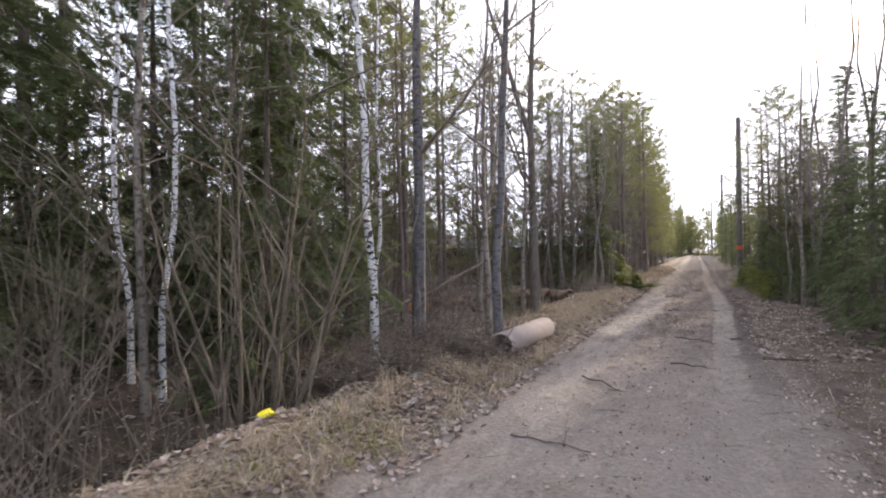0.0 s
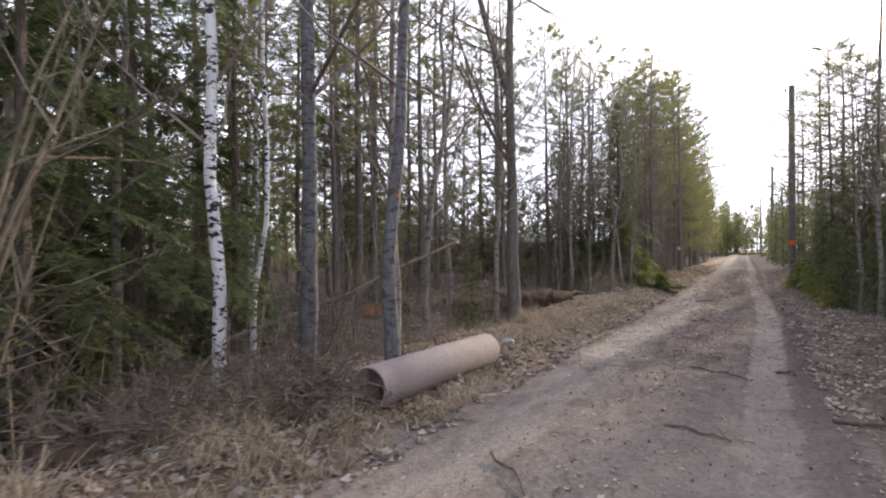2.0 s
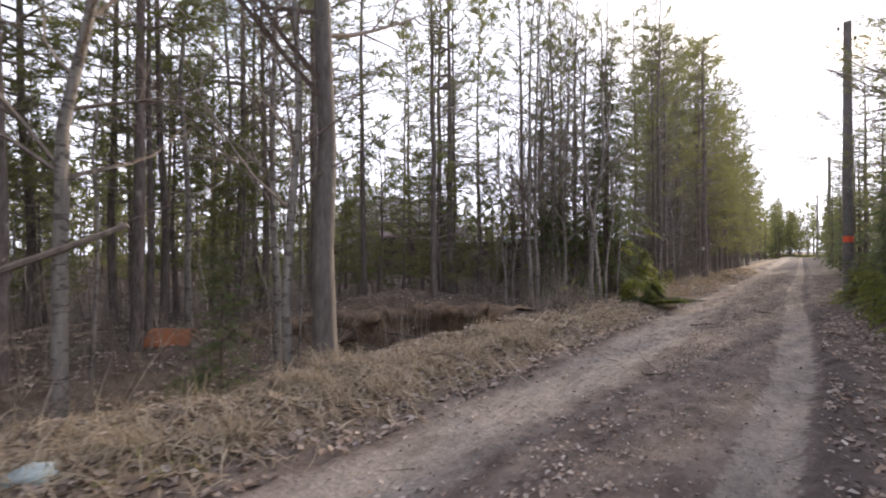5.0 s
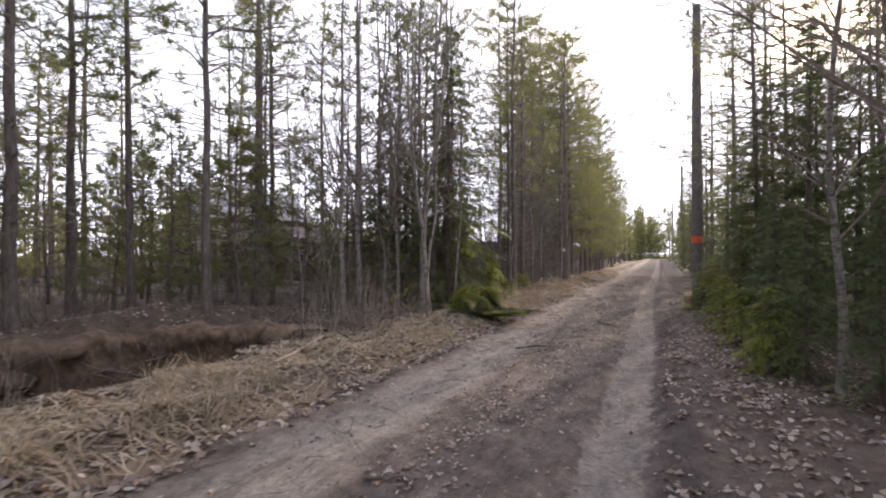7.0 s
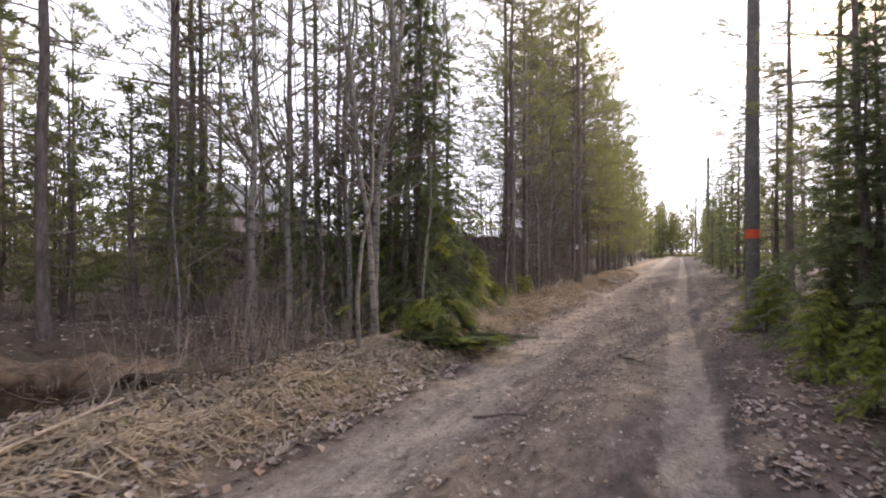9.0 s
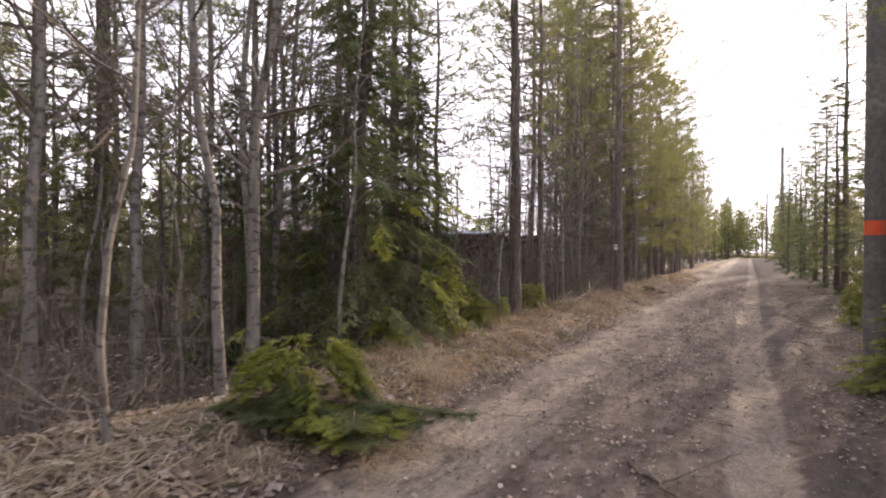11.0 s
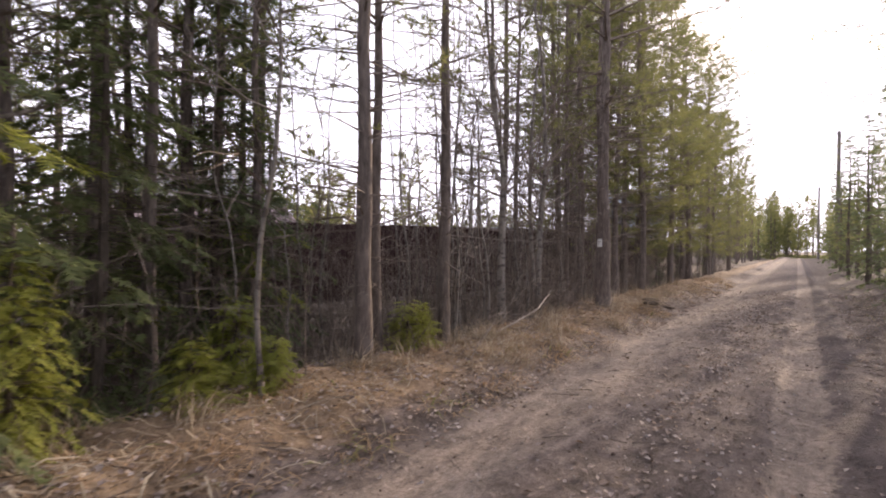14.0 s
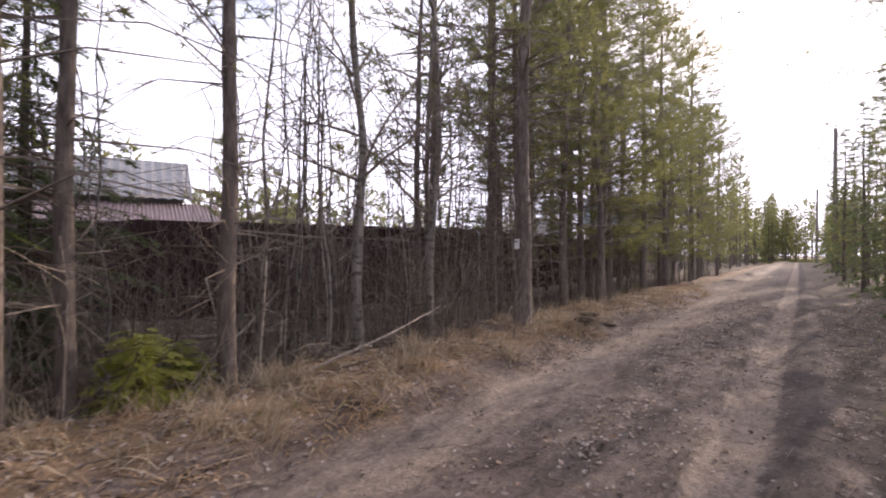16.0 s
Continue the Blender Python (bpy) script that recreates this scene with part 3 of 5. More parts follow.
kind("brush", "brush", "leafless brown brushwood thicket", "shrub", "brushwood", ("brushwood", shrub(31, 1.7, 12, 1.0, 0.009, (3, 2)).mesh("brush stems", TWIG), ""))
kind("brush_low", "brush", "low tangle of bare brown twigs", "shrub", "brushwood", ("brushwood", shrub(32, 0.9, 12, 1.6, 0.006, (3, 2)).mesh("low brush stems", TWIG), ""))
kind("brush_pale", "brush", "pale leafless twigs at the verge", "shrub", "brushwood", ("brushwood", shrub(35, 1.3, 8, 1.3, 0.006, (3, 2)).mesh("pale brush stems", PALETWIG), ""))
kind("willow", "willow_bush", "many-stemmed leafless willow bush at the ditch", "shrub", "willow bushes", *[("stem", q.mesh("willow stem", OLIVETWIG), "") for q in shrub(33, 4.6, 24, 0.55, 0.02, (6, 3), True)])
kind("reeds", "reed_clump", "clump of tall pale dry stalks", "dry stalks", "dry stalks", ("brushwood", shrub(34, 1.1, 20, 0.5, 0.006, (1,)).mesh("reed stems", PALETWIG), ""))

# ---- trees: the ones that stand by the track ----
plant("birch_main", -3.95, 11.28, 1.0, 0)
plant("birch_thin", -4.75, 12.35, 1.0, 40)
plant("birch_thin", -5.45, 8.88, 1.1, 10)
plant("birch_thin", -5.85, 8.75, 1.0, 200)
plant("birch_thin", -6.4, 13.6, 1.1, 90)
plant("birch_thin", -7.3, 14.4, 1.1, 300)
plant("aspen_main", -3.85, 12.4, 1.0, 0)
plant("aspen_thin", -2.15, 11.84, 0.9, 0)
plant("alder2", -2.55, 12.4, 0.9, 90)
plant("alder", -3.5, 14.6, 1.0, 30)
plant("alder_big", -3.1, 16.85, 1.0, 60)
plant("alder2", -3.3, 16.55, 1.0, 10)
plant("willow", -3.65, 8.82, 1.0, 0)
plant("willow", -4.9, 7.4, 0.7, 130)
plant("spruce_big", -5.95, 11.5, 1.05, 20)
plant("spruce_big", -4.75, 9.95, 0.74, 80)
plant("spruce_big", -6.9, 7.6, 0.8, 10)
plant("spruce_big", -5.9, 6.2, 0.62, 200)
plant("spruce_big", -8.0, 8.6, 1.1, 120)
plant("spruce_big", -7.2, 6.4, 0.9, 220)
plant("spruce_mid2", -3.5, 15.9, 0.32, 0, "young green spruce low beside the concrete pipe")
plant("alder2", -4.95, 17.6, 1.0, 120)
plant("pine_road", -8.84, 26.88, 1.15)
plant("pine_road2", -7.9, 26.4, 1.1)
plant("pine_road2", -5.9, 22.6, 1.1)
plant("pine_road", -7.6, 20.6, 1.15)
plant("alder2", -4.3, 26.3, 0.95)
plant("alder2", -5.1, 27.4, 1.05, 20)
plant("alder", -3.25, 25.51, 1.05, 0)
plant("alder_lean", -2.85, 24.95, 1.0, 0)
plant("sapling", -2.4, 23.9, 1.1, 30)
plant("sapling", -2.95, 26.4, 1.2, 60)
plant("alder2", -4.3, 24.2, 1.0, 77)
plant("spruce_far", -6.9, 28.2, 0.65)
plant("spruce_shade", -3.55, 27.5, 0.95, 0)
plant("spruce_shade", -3.75, 28.9, 0.6, 150)
plant("spruce_shade", -5.0, 26.6, 0.5, 90)
plant("spruce_shade", -5.2, 28.4, 0.6, 200)
plant("spruce_near", -2.7, 28.1, 0.6, 30, "", 0.62)
for x, y, s, q, a in ((-2.85, 27.0, 0.5, 0.3, 12), (-2.7, 29.1, 0.5, 0.28, -10), (-2.75, 29.7, 0.45, 0.25, 14), (-3.35, 29.8, 0.6, 0.5, 6)):
    plant("spruce_near", x, y, s, x * 911 % 360, "", q, a)
plant("spruce_mid", -6.9, 32.3, 1.1)
plant("spruce_mid2", -5.9, 32.0, 0.6)
plant("spruce_shade", -5.1, 30.7, 0.75, 40)
plant("spruce_shade", -6.7, 30.4, 0.95, 250)
for x, y, q in ((-6.3, 44.6, 1.25), (-7.4, 47.5, 1.3), (-6.9, 50.0, 1.3), (-5.6, 46.2, 1.2), (-8.3, 51.5, 1.3)):
    plant("pine_full", x, y, q)
plant("pine_young", -12.1, 38.3, 1.05)
plant("pine_young", -11.4, 42.0, 1.15)
plant("spruce_far", -11.9, 43.5, 0.55)
plant("pine_young", -9.5, 44.0, 0.8)
plant("pine_young", -14.5, 41.5, 1.0)
for x, y, k, q in ((-9.3, 22.4, "pine_road", 1.1), (-7.4, 25.4, "pine_thick", 0.95), (-11.3, 28.3, "pine_road2", 1.1), (-5.4, 26.5, "alder2", 1.1), (-4.6, 25.2, "alder2", 1.05), (-4.2, 28.0, "alder", 1.1), (-6.0, 28.6, "alder2", 1.2)):
    plant(k, x, y, q)
plant("sapling", -2.6, 29.6, 1.1, 0)
plant("pine_road", -2.92, 30.96, 1.0, 0)
plant("pine_road2", -3.22, 31.5, 1.0, 50)
plant("pine_road", -3.14, 32.67, 0.95, 100)
plant("alder", -3.26, 34.46, 1.05, 150)
plant("alder2", -3.25, 35.8, 1.0, 10)
plant("alder2", -3.6, 36.2, 0.95, 110)
plant("pine_thick", -2.57, 37.22, 1.0, 0, "thick pine trunk with a white paint mark")
plant("pine_road2", -2.95, 38.0, 1.1, 140)
plant("spruce_near", -2.8, 31.75, 0.3, 10)
plant("spruce_near", -3.1, 31.9, 0.75, 200, "low spreading green spruce behind the pines", 0.4)
plant("spruce_near", -3.35, 32.3, 0.8, 100, "low spreading green spruce behind the pines", 0.42)
for i in range(11):
    y = 44.5 + i * 2.1
    plant(("pine_full", "pine_full2")[i % 2], -3.75 - 0.45 * math.sin(i * 1.7) - 0.012 * (y - 44), y, 1.06 + 0.1 * math.sin(i * 2.3) + max(0.0, 0.22 - 0.05 * i))
for i in range(7):
    plant(("pine_full2", "pine_full")[i % 2], -5.3 - 0.6 * math.cos(i * 2.1), 44.0 + i * 3.2, 0.95)
for x, y, k, q in ((-4.3, 29.6, "pine_road2", 1.0), (-5.2, 30.4, "pine_road", 1.0), (-4.9, 28.6, "pine_road2", 1.1), (-6.2, 29.8, "pine_road", 1.05), (-5.7, 27.9, "pine_road2", 0.95), (-4.4, 39.4, "pine_road2", 1.0), (-5.1, 41.0, "pine_mid", 1.4), (-4.2, 36.6, "pine_road2", 0.95), (-4.1, 39.9, "pine_mid", 1.3), (-3.9, 38.7, "pine_road2", 1.05), (-3.5, 41.2, "pine_mid", 1.25), (-3.3, 42.9, "pine_mid", 1.25), (-6.2, 39.6, "pine_mid", 1.4), (-5.6, 43.4, "pine_mid", 1.4), (-4.6, 30.9, "pine_road2", 0.9), (-5.9, 31.2, "pine_road", 0.95), (-3.9, 43.2, "pine_full", 0.85)):
    plant(k, x, y, q)
for x, y, q in ((-8.2, 13.0, 1.1), (-9.2, 14.6, 1.2), (-10.4, 16.4, 1.2), (-7.9, 15.3, 0.95), (-10.8, 13.6, 1.2), (-9.0, 17.2, 1.0)):
    plant("pine_mid", x, y, q)
for x, y, s in ((-7.8, 10.4, 0.9), (-8.8, 12.0, 1.0), (-9.8, 10.0, 1.1)):
    plant("spruce_big", x, y, s)

# right-hand side
for i, (x, y, s) in enumerate(((2.9, 10.0, 0.6), (3.1, 11.6, 0.62), (3.3, 13.2, 0.68), (3.0, 14.8, 0.62), (3.2, 16.3, 0.7), (3.1, 17.9, 0.66), (3.5, 19.4, 0.6), (4.4, 11.2, 0.8), (4.3, 13.9, 0.78), (4.6, 15.5, 0.8), (4.8, 18.2, 0.8), (5.2, 20.4, 0.7), (5.0, 22.6, 0.75), (4.7, 25.6, 0.95), (3.3, 26.0, 0.8), (3.0, 27.4, 0.95), (4.2, 24.4, 0.7), (4.4, 27.6, 0.95), (3.9, 28.6, 0.85), (3.4, 24.2, 0.45), (3.0, 20.6, 0.34), (3.6, 22.2, 0.4))):
    plant(("spruce_mid", "spruce_mid2")[i % 2], x, y, s)
plant("spruce_mid2", 2.6, 26.2, 0.72, 40)
plant("spruce_mid2", 2.5, 27.2, 0.5, 140)
plant("spruce_near", 1.95, 28.5, 0.75, 60, "low young spruce at the foot of the pole", 0.5)
plant("spruce_near", 2.2, 30.2, 0.6, 160, "low young spruce at the foot of the pole", 0.45)
for x, y, s in ((2.45, 22.1, 0.34), (2.35, 23.0, 0.36), (2.5, 24.0, 0.42), (2.75, 21.2, 0.3)):
    plant("spruce_mid2", x, y, s)
for x, y, s in ((2.2, 22.4, 0.5), (2.1, 23.9, 0.45), (2.0, 25.2, 0.5), (2.35, 30.6, 0.6), (2.5, 27.0, 0.7), (2.4, 32.0, 0.5), (2.15, 33.6, 0.42), (2.5, 35.4, 0.5)):
    plant("spruce_near", x, y, s, None, "low young spruce beside the leaf-strewn verge")
for x, y, s in ((2.75, 20.6, 0.95), (3.1, 21.3, 1.0), (3.6, 20.2, 1.1), (4.3, 21.5, 1.1), (2.6, 21.7, 0.7), (3.4, 22.4, 1.0), (3.9, 19.0, 1.05), (4.8, 23.3, 1.1)):
    plant("alder2", x, y, s, None, "bare slender alder among the verge spruces")
for x, y, k in ((4.2, 12.5, "pine_road2"), (5.2, 20.5, "pine_road"), (5.6, 24.0, "pine_road2"), (3.1, 34.3, "pine_thick"), (3.0, 42.0, "pine_thick")):
    plant(k, x, y, 0.72 if y < 30 else 0.85)
plant("pine_mid", 2.75, 26.8, 0.78, 30)
plant("pine_mid", 3.3, 28.2, 0.8, 130)
plant("pine_thick", 3.5, 31.6, 0.8, 200)
for x, y, s in ((4.9, 26.4, 1.1), (5.4, 30.0, 1.2), (4.7, 33.0, 1.1), (5.3, 38.0, 1.2), (6.2, 24.0, 0.9), (6.4, 34.0, 1.3)):
    plant("spruce_far", x, y, s)
for i in range(16):
    y = 36.5 + i * 2.6
    plant(("spruce_far", "pine_young", "spruce_far")[i % 3], 3.1 + 0.4 * math.sin(i * 1.9) - 0.016 * (y - 36), y, 0.95 + 0.15 * math.sin(i * 3.1))
for i in range(8):
    plant("pine_full2", 5.6 + 0.6 * math.sin(i * 2.2), 34 + i * 5.0, 0.72 if i < 4 else 0.58)

# ---- the forest behind ----
rnd = random.Random(77)
placed = []


def free(x, y, gap):
    if any((x - a) ** 2 + (y - b) ** 2 < gap * gap for a, b in placed):
        return False
    placed.append((x, y))
    return True


LEFT = ("pine_far", "pine_far2", "bare_far", "pine_far2", "pine_young", "bare_far", "pine_young", "spruce_far", "pine_young")
count = 0
for i in range(34):
    x, y = -6.6 - 8 * rnd.random(), rnd.uniform(12.5, 17.5) if i % 4 == 0 else rnd.uniform(23.5, 31)
    if free(x, y, 0.8):
        plant("pine_young", x, y, rnd.uniform(0.6, 1.2), rnd.uniform(0, 360))
while count < 112:
    x, y = -5.2 - 26 * rnd.random() ** 1.3, rnd.uniform(3, 60)
    if 33 < y or (x > -8.5 and y < 8.2) or (x > -8 and 17.5 < y < 24.5) or (x > -14 and 11 < y < 20 and rnd.random() < 0.45):
        continue
    if free(x, y, 0.9):
        plant(rnd.choice(LEFT), x, y, rnd.uniform(0.8, 1.15), rnd.uniform(0, 360))
        count += 1
count = 0
while count < 34:
    x, y = 6.0 + 18 * rnd.random() ** 1.3, rnd.uniform(4, 75)
    if free(x, y, 1.2):
        plant(rnd.choice(("pine_far2", "spruce_far", "bare_far", "pine_young")), x, y, rnd.uniform(0.7, 0.95), rnd.uniform(0, 360))
        count += 1
for i in range(20):            # the far end of the straight
    side = -1 if i % 2 else 1
    y = 62 + i * 3.0
    plant(rnd.choice(("pine_far", "pine_far", "spruce_far", "pine_far2")), side * rnd.uniform(3.4, 6.0) - 0.016 * (y - 40), y, (0.95 if side < 0 else 0.52) * rnd.uniform(0.8, 1.1), rnd.uniform(0, 360))
for i in range(8):
    plant(rnd.choice(("spruce_far", "pine_far")), rnd.uniform(-30, 30), rnd.uniform(130, 160), rnd.uniform(0.8, 1.2), rnd.uniform(0, 360))
count = 0
while count < 100:             # undergrowth
    x, y = -3.2 - 7 * rnd.random() ** 1.6, rnd.uniform(5, 48)
    if x > -6.5 and 18.5 < y < 22.5:
        continue
    plant(rnd.choice(("brush", "brush_low", "brush") if y < 8 else ("brush", "brush_low", "sapling", "sapling2", "brush", "brush_low")), x, y, rnd.uniform(0.7, 1.2), rnd.uniform(0, 360))
    count += 1
for i in range(88):            # the thicket before the fence
    plant(rnd.choice(("brush", "sapling2", "sapling", "brush")), rnd.uniform(-5.8, -3.0), rnd.uniform(31.5, 41), rnd.uniform(0.8, 1.35), rnd.uniform(0, 360))
for i in range(30):            # thicket at the feet of the lining pines
    plant(rnd.choice(("brush", "brush", "sapling", "brush_low")), rnd.uniform(-4.9, -3.2), rnd.uniform(42.5, 66), rnd.uniform(0.9, 1.35), rnd.uniform(0, 360))
for i in range(7):
    plant("spruce_far", rnd.uniform(-5.2, -3.9), 45 + i * 3, rnd.uniform(0.28, 0.45), rnd.uniform(0, 360))
for i in range(20):
    plant(rnd.choice(("brush", "brush_low", "sapling2")), rnd.uniform(2.6, 4.5), rnd.uniform(10, 60), rnd.uniform(0.6, 1.0), rnd.uniform(0, 360))
for i in range(44):
    y = rnd.uniform(29.0, 40.0) if i % 3 else rnd.uniform(9.0, 28.0)
    if 18 < y < 22.5:
        continue
    plant(rnd.choice(("brush_pale", "brush_pale", "sapling2", "brush_low")), rnd.uniform(-4.6, -2.95), y, rnd.uniform(0.6, 1.1), rnd.uniform(0, 360))
for x, y, k, q in ((-8.4, 19.2, "pine_mid", 1.1), (-9.5, 20.6, "pine_mid", 1.1), (-8.1, 17.6, "pine_mid", 1.0), (-9.2, 18.4, "pine_young", 1.2), (-10.4, 19.8, "pine_young", 1.2), (-7.4, 18.6, "pine_young", 0.8), (-11.0, 21.5, "pine_mid", 1.1), (-7.0, 24.4, "pine_young", 0.9)):
    plant(k, x, y, q)
for x, y in ((-3.0, 21.9), (-2.75, 22.6), (-3.1, 23.3), (-3.3, 18.3)):
    plant("reeds", x, y, 0.8)


def far_woods():
    """The forest beyond what can be told apart: closed ranks to the left, to the right, behind and at the end of the straight."""
    rnd = random.Random(123)
    wood, green, twigs = Soup(), Soup(), Soup()
    made = 0
    while made < 760:
        q = rnd.random()
        if q < 0.42:
            x, y = rnd.uniform(-62, -24), rnd.uniform(-10, 90)
        elif q < 0.60:
            x, y = rnd.choice((-1, 1)) * (4.2 + 30 * rnd.random() ** 2) - 1.0, rnd.uniform(72, 128)
        elif q < 0.74:
            x, y = rnd.choice((-2.2 - 14 * rnd.random(), 3.4 + 14 * rnd.random(), rnd.uniform(-8, 2.0))), rnd.uniform(132, 165)
        elif q < 0.90:
            x, y = rnd.uniform(9, 42), rnd.uniform(-10, 85)
        else:
            x, y = rnd.uniform(-40, 40), rnd.uniform(-40, -12)
        made += 1
        h = rnd.uniform(6, 12.5) * (0.6 if x > 0 and y < 130 else 0.55 if x < -20 and y > 34 else 1)
        z = height(x, y)
        wood.tube([Vector((x, y, z - 0.2)), Vector((x + rnd.gauss(0, 0.15), y, z + h))], [0.09, 0.015], 4)
        low = rnd.choice((0.1, 0.2, 0.4))
        end = abs(x) < 17 and y > 125
        for i in range(150 if end else 46):
            k = 0.0 if end and i < 40 else low + (1 - low) * rnd.random() ** 1.2
            r = (1.9 * (1 - k) + 0.25) * math.sqrt(rnd.random())
            az = rnd.uniform(0, 6.28)
            tuft(green, rnd, Vector((x + r * math.cos(az), y + r * math.sin(az), z + h * k)), turn(az, 0.2), 3, 0.55, 0.08)
    for i in range(9000):
        x, y = -4.2 - 28 * rnd.random() ** 1.25, rnd.uniform(3, 75)
        if (x > -20 and y > 33) or (x > -7.5 and 17.8 < y < 23.5):
            x = rnd.uniform(-34, -22)
        a = Vector((x, y, height(x, y) - 0.05))
        b = a + Vector((rnd.gauss(0, 0.25), rnd.gauss(0, 0.25), rnd.uniform(0.4, 1.9)))
        w = turn(rnd.uniform(0, 6.28), 0) * 0.009
        twigs.tri(a - w, a + w, b)
        for k in range(2):
            c = a.lerp(b, rnd.uniform(0.3, 0.9))
            twigs.tri(c - UP * 0.005, c + UP * 0.005, c + turn(rnd.uniform(0, 6.28), rnd.uniform(0, 0.9)) * rnd.uniform(0.15, 0.5))
    tagged(new("far_woods_trunks", wood.mesh("far trunks", DARKBARK)), "closed ranks of dark trunks in the far woods", "woods", kind="stuff")
    tagged(new("far_woods_crowns", green.mesh("far crowns", PINE)), "yellow-green conifer crowns of the far woods", "woods", kind="stuff")
    tagged(new("undergrowth", twigs.mesh("undergrowth", TWIG)), "brown leafless undergrowth of the forest floor", "undergrowth", kind="stuff")


far_woods()

# ---- things along the track ----


def ring_pipe(length, outer, wall, sides=40):
    s = Soup()
    rings = ((0.0, outer - 0.012), (0.012, outer), (length - 0.012, outer), (length, outer - 0.012), (length, outer - wall), (0.0, outer - wall), (0.0, outer - 0.012))
    w = len(rings)
    for k in range(sides):
        q = 2 * math.pi * k / sides
        for y, r in rings:
            s.v.append(Vector((r * math.cos(q), y, r * math.sin(q))))
    for k in range(sides):
        k2 = (k + 1) % sides
        for i in range(w - 1):
            s.f.append((k * w + i, k * w + i + 1, k2 * w + i + 1, k2 * w + i))
    return s


def pipe():
    a, b = Vector((-1.86, 11.12, 0.28)), Vector((-1.84, 13.12, 0.25))
    d = b - a
    ob = new("concrete_pipe", ring_pipe(d.length, 0.17, 0.024).mesh("pipe", CONCRETE, True))
    ob.matrix_basis = Matrix.Translation(a) @ d.to_track_quat("Y", "Z").to_matrix().to_4x4()
    tagged(ob, "pale weathered concrete drain pipe lying on the verge", "pipe")
    # added stopper, not a real part: keeps daylight out so the bore looks dark
    s = Soup()
    s.tube([Vector((0, 0.9, -0.02)), Vector((0, 1.05, 0)), Vector((0, 1.7, 0))], [0.10, 0.147, 0.147], 16, True)
    part("soil_plug", s.mesh("bore stopper", EARTH), ob, "added dark stopper that shuts light out of the bore")


def corrugated(w, h, pitch=0.12, depth=0.025):
    s = Soup()
    n = int(w / pitch)
    pts = []
    for i in range(n):
        for k, o in ((0.0, 0), (0.42, 0), (0.5, depth), (0.92, depth)):
            pts.append(((i + k) * pitch, o))
    pts.append((n * pitch, 0))
    for back in (0.0, -0.004):
        for x, o in pts:
            s.v += [Vector((x, o + back, 0)), Vector((x, o + back, h))]
    m = len(pts)
    for i in range(m - 1):
        s.f.append((2 * i, 2 * i + 2, 2 * i + 3, 2 * i + 1))
        j = 2 * m + 2 * i
        s.f.append((j + 1, j + 3, j + 2, j))
        s.f.append((2 * i + 1, 2 * i + 3, j + 3, j + 1))
    return s


def fence(points, h, label):
    base = thing("fence", label, "fence", "fences of the plots")
    panel = corrugated(1.2, h - 0.1).mesh("fence panel", FENCEBROWN)
    post = Soup()
    post.box(pose(0, 0, h / 2 - 0.2), 0.06, 0.06, h + 0.3)
    post = post.mesh("fence post", FENCEBROWN)
    rail = Soup()
    rail.box(pose(0.6, 0, 0), 1.2, 0.04, 0.05)
    rail = rail.mesh("fence rail", FENCEBROWN)
    for (x0, y0, z0), (x1, y1, z1) in zip(points, points[1:]):
        d = math.hypot(x1 - x0, y1 - y0)
        n = max(1, round(d / 1.2))
        rz = math.degrees(math.atan2(y1 - y0, x1 - x0))
        for i in range(n):
            k = i / n
            m = pose(x0 + (x1 - x0) * k, y0 + (y1 - y0) * k, z0 + (z1 - z0) * k, 0, 0, rz)
            grow_x = Matrix.Diagonal((d / n / 1.2, 1, 1, 1))
            part("panel", panel, base).matrix_basis = m @ pose(0, 0, 0.1) @ grow_x
            part("rail", rail, base).matrix_basis = m @ pose(0, 0.055, h - 0.3) @ grow_x
            part("rail", rail, base).matrix_basis = m @ pose(0, 0.055, 0.4) @ grow_x
            if i % 2 == 0:
                part("post", post, base).matrix_basis = m @ pose(0, 0.10, 0)


def wave_roof(w, run, rise, pitch, depth, t=0.02):
    """One slope of a corrugated roof: along x, climbing in y."""
    s = Soup()
    n = int(w / pitch) * 4
    for under in (0, -t):
        for i in range(n + 1):
            o = depth * math.sin(i / 4 * 2 * math.pi) + under
            s.v += [Vector((w * i / n - w / 2, 0, o)), Vector((w * i / n - w / 2, run, rise + o))]
    m = 2 * (n + 1)
    for i in range(n):
        s.f.append((2 * i, 2 * i + 2, 2 * i + 3, 2 * i + 1))
        s.f.append((m + 2 * i + 1, m + 2 * i + 3, m + 2 * i + 2, m + 2 * i))
        s.f.append((2 * i, m + 2 * i, m + 2 * i + 2, 2 * i + 2))
    return s


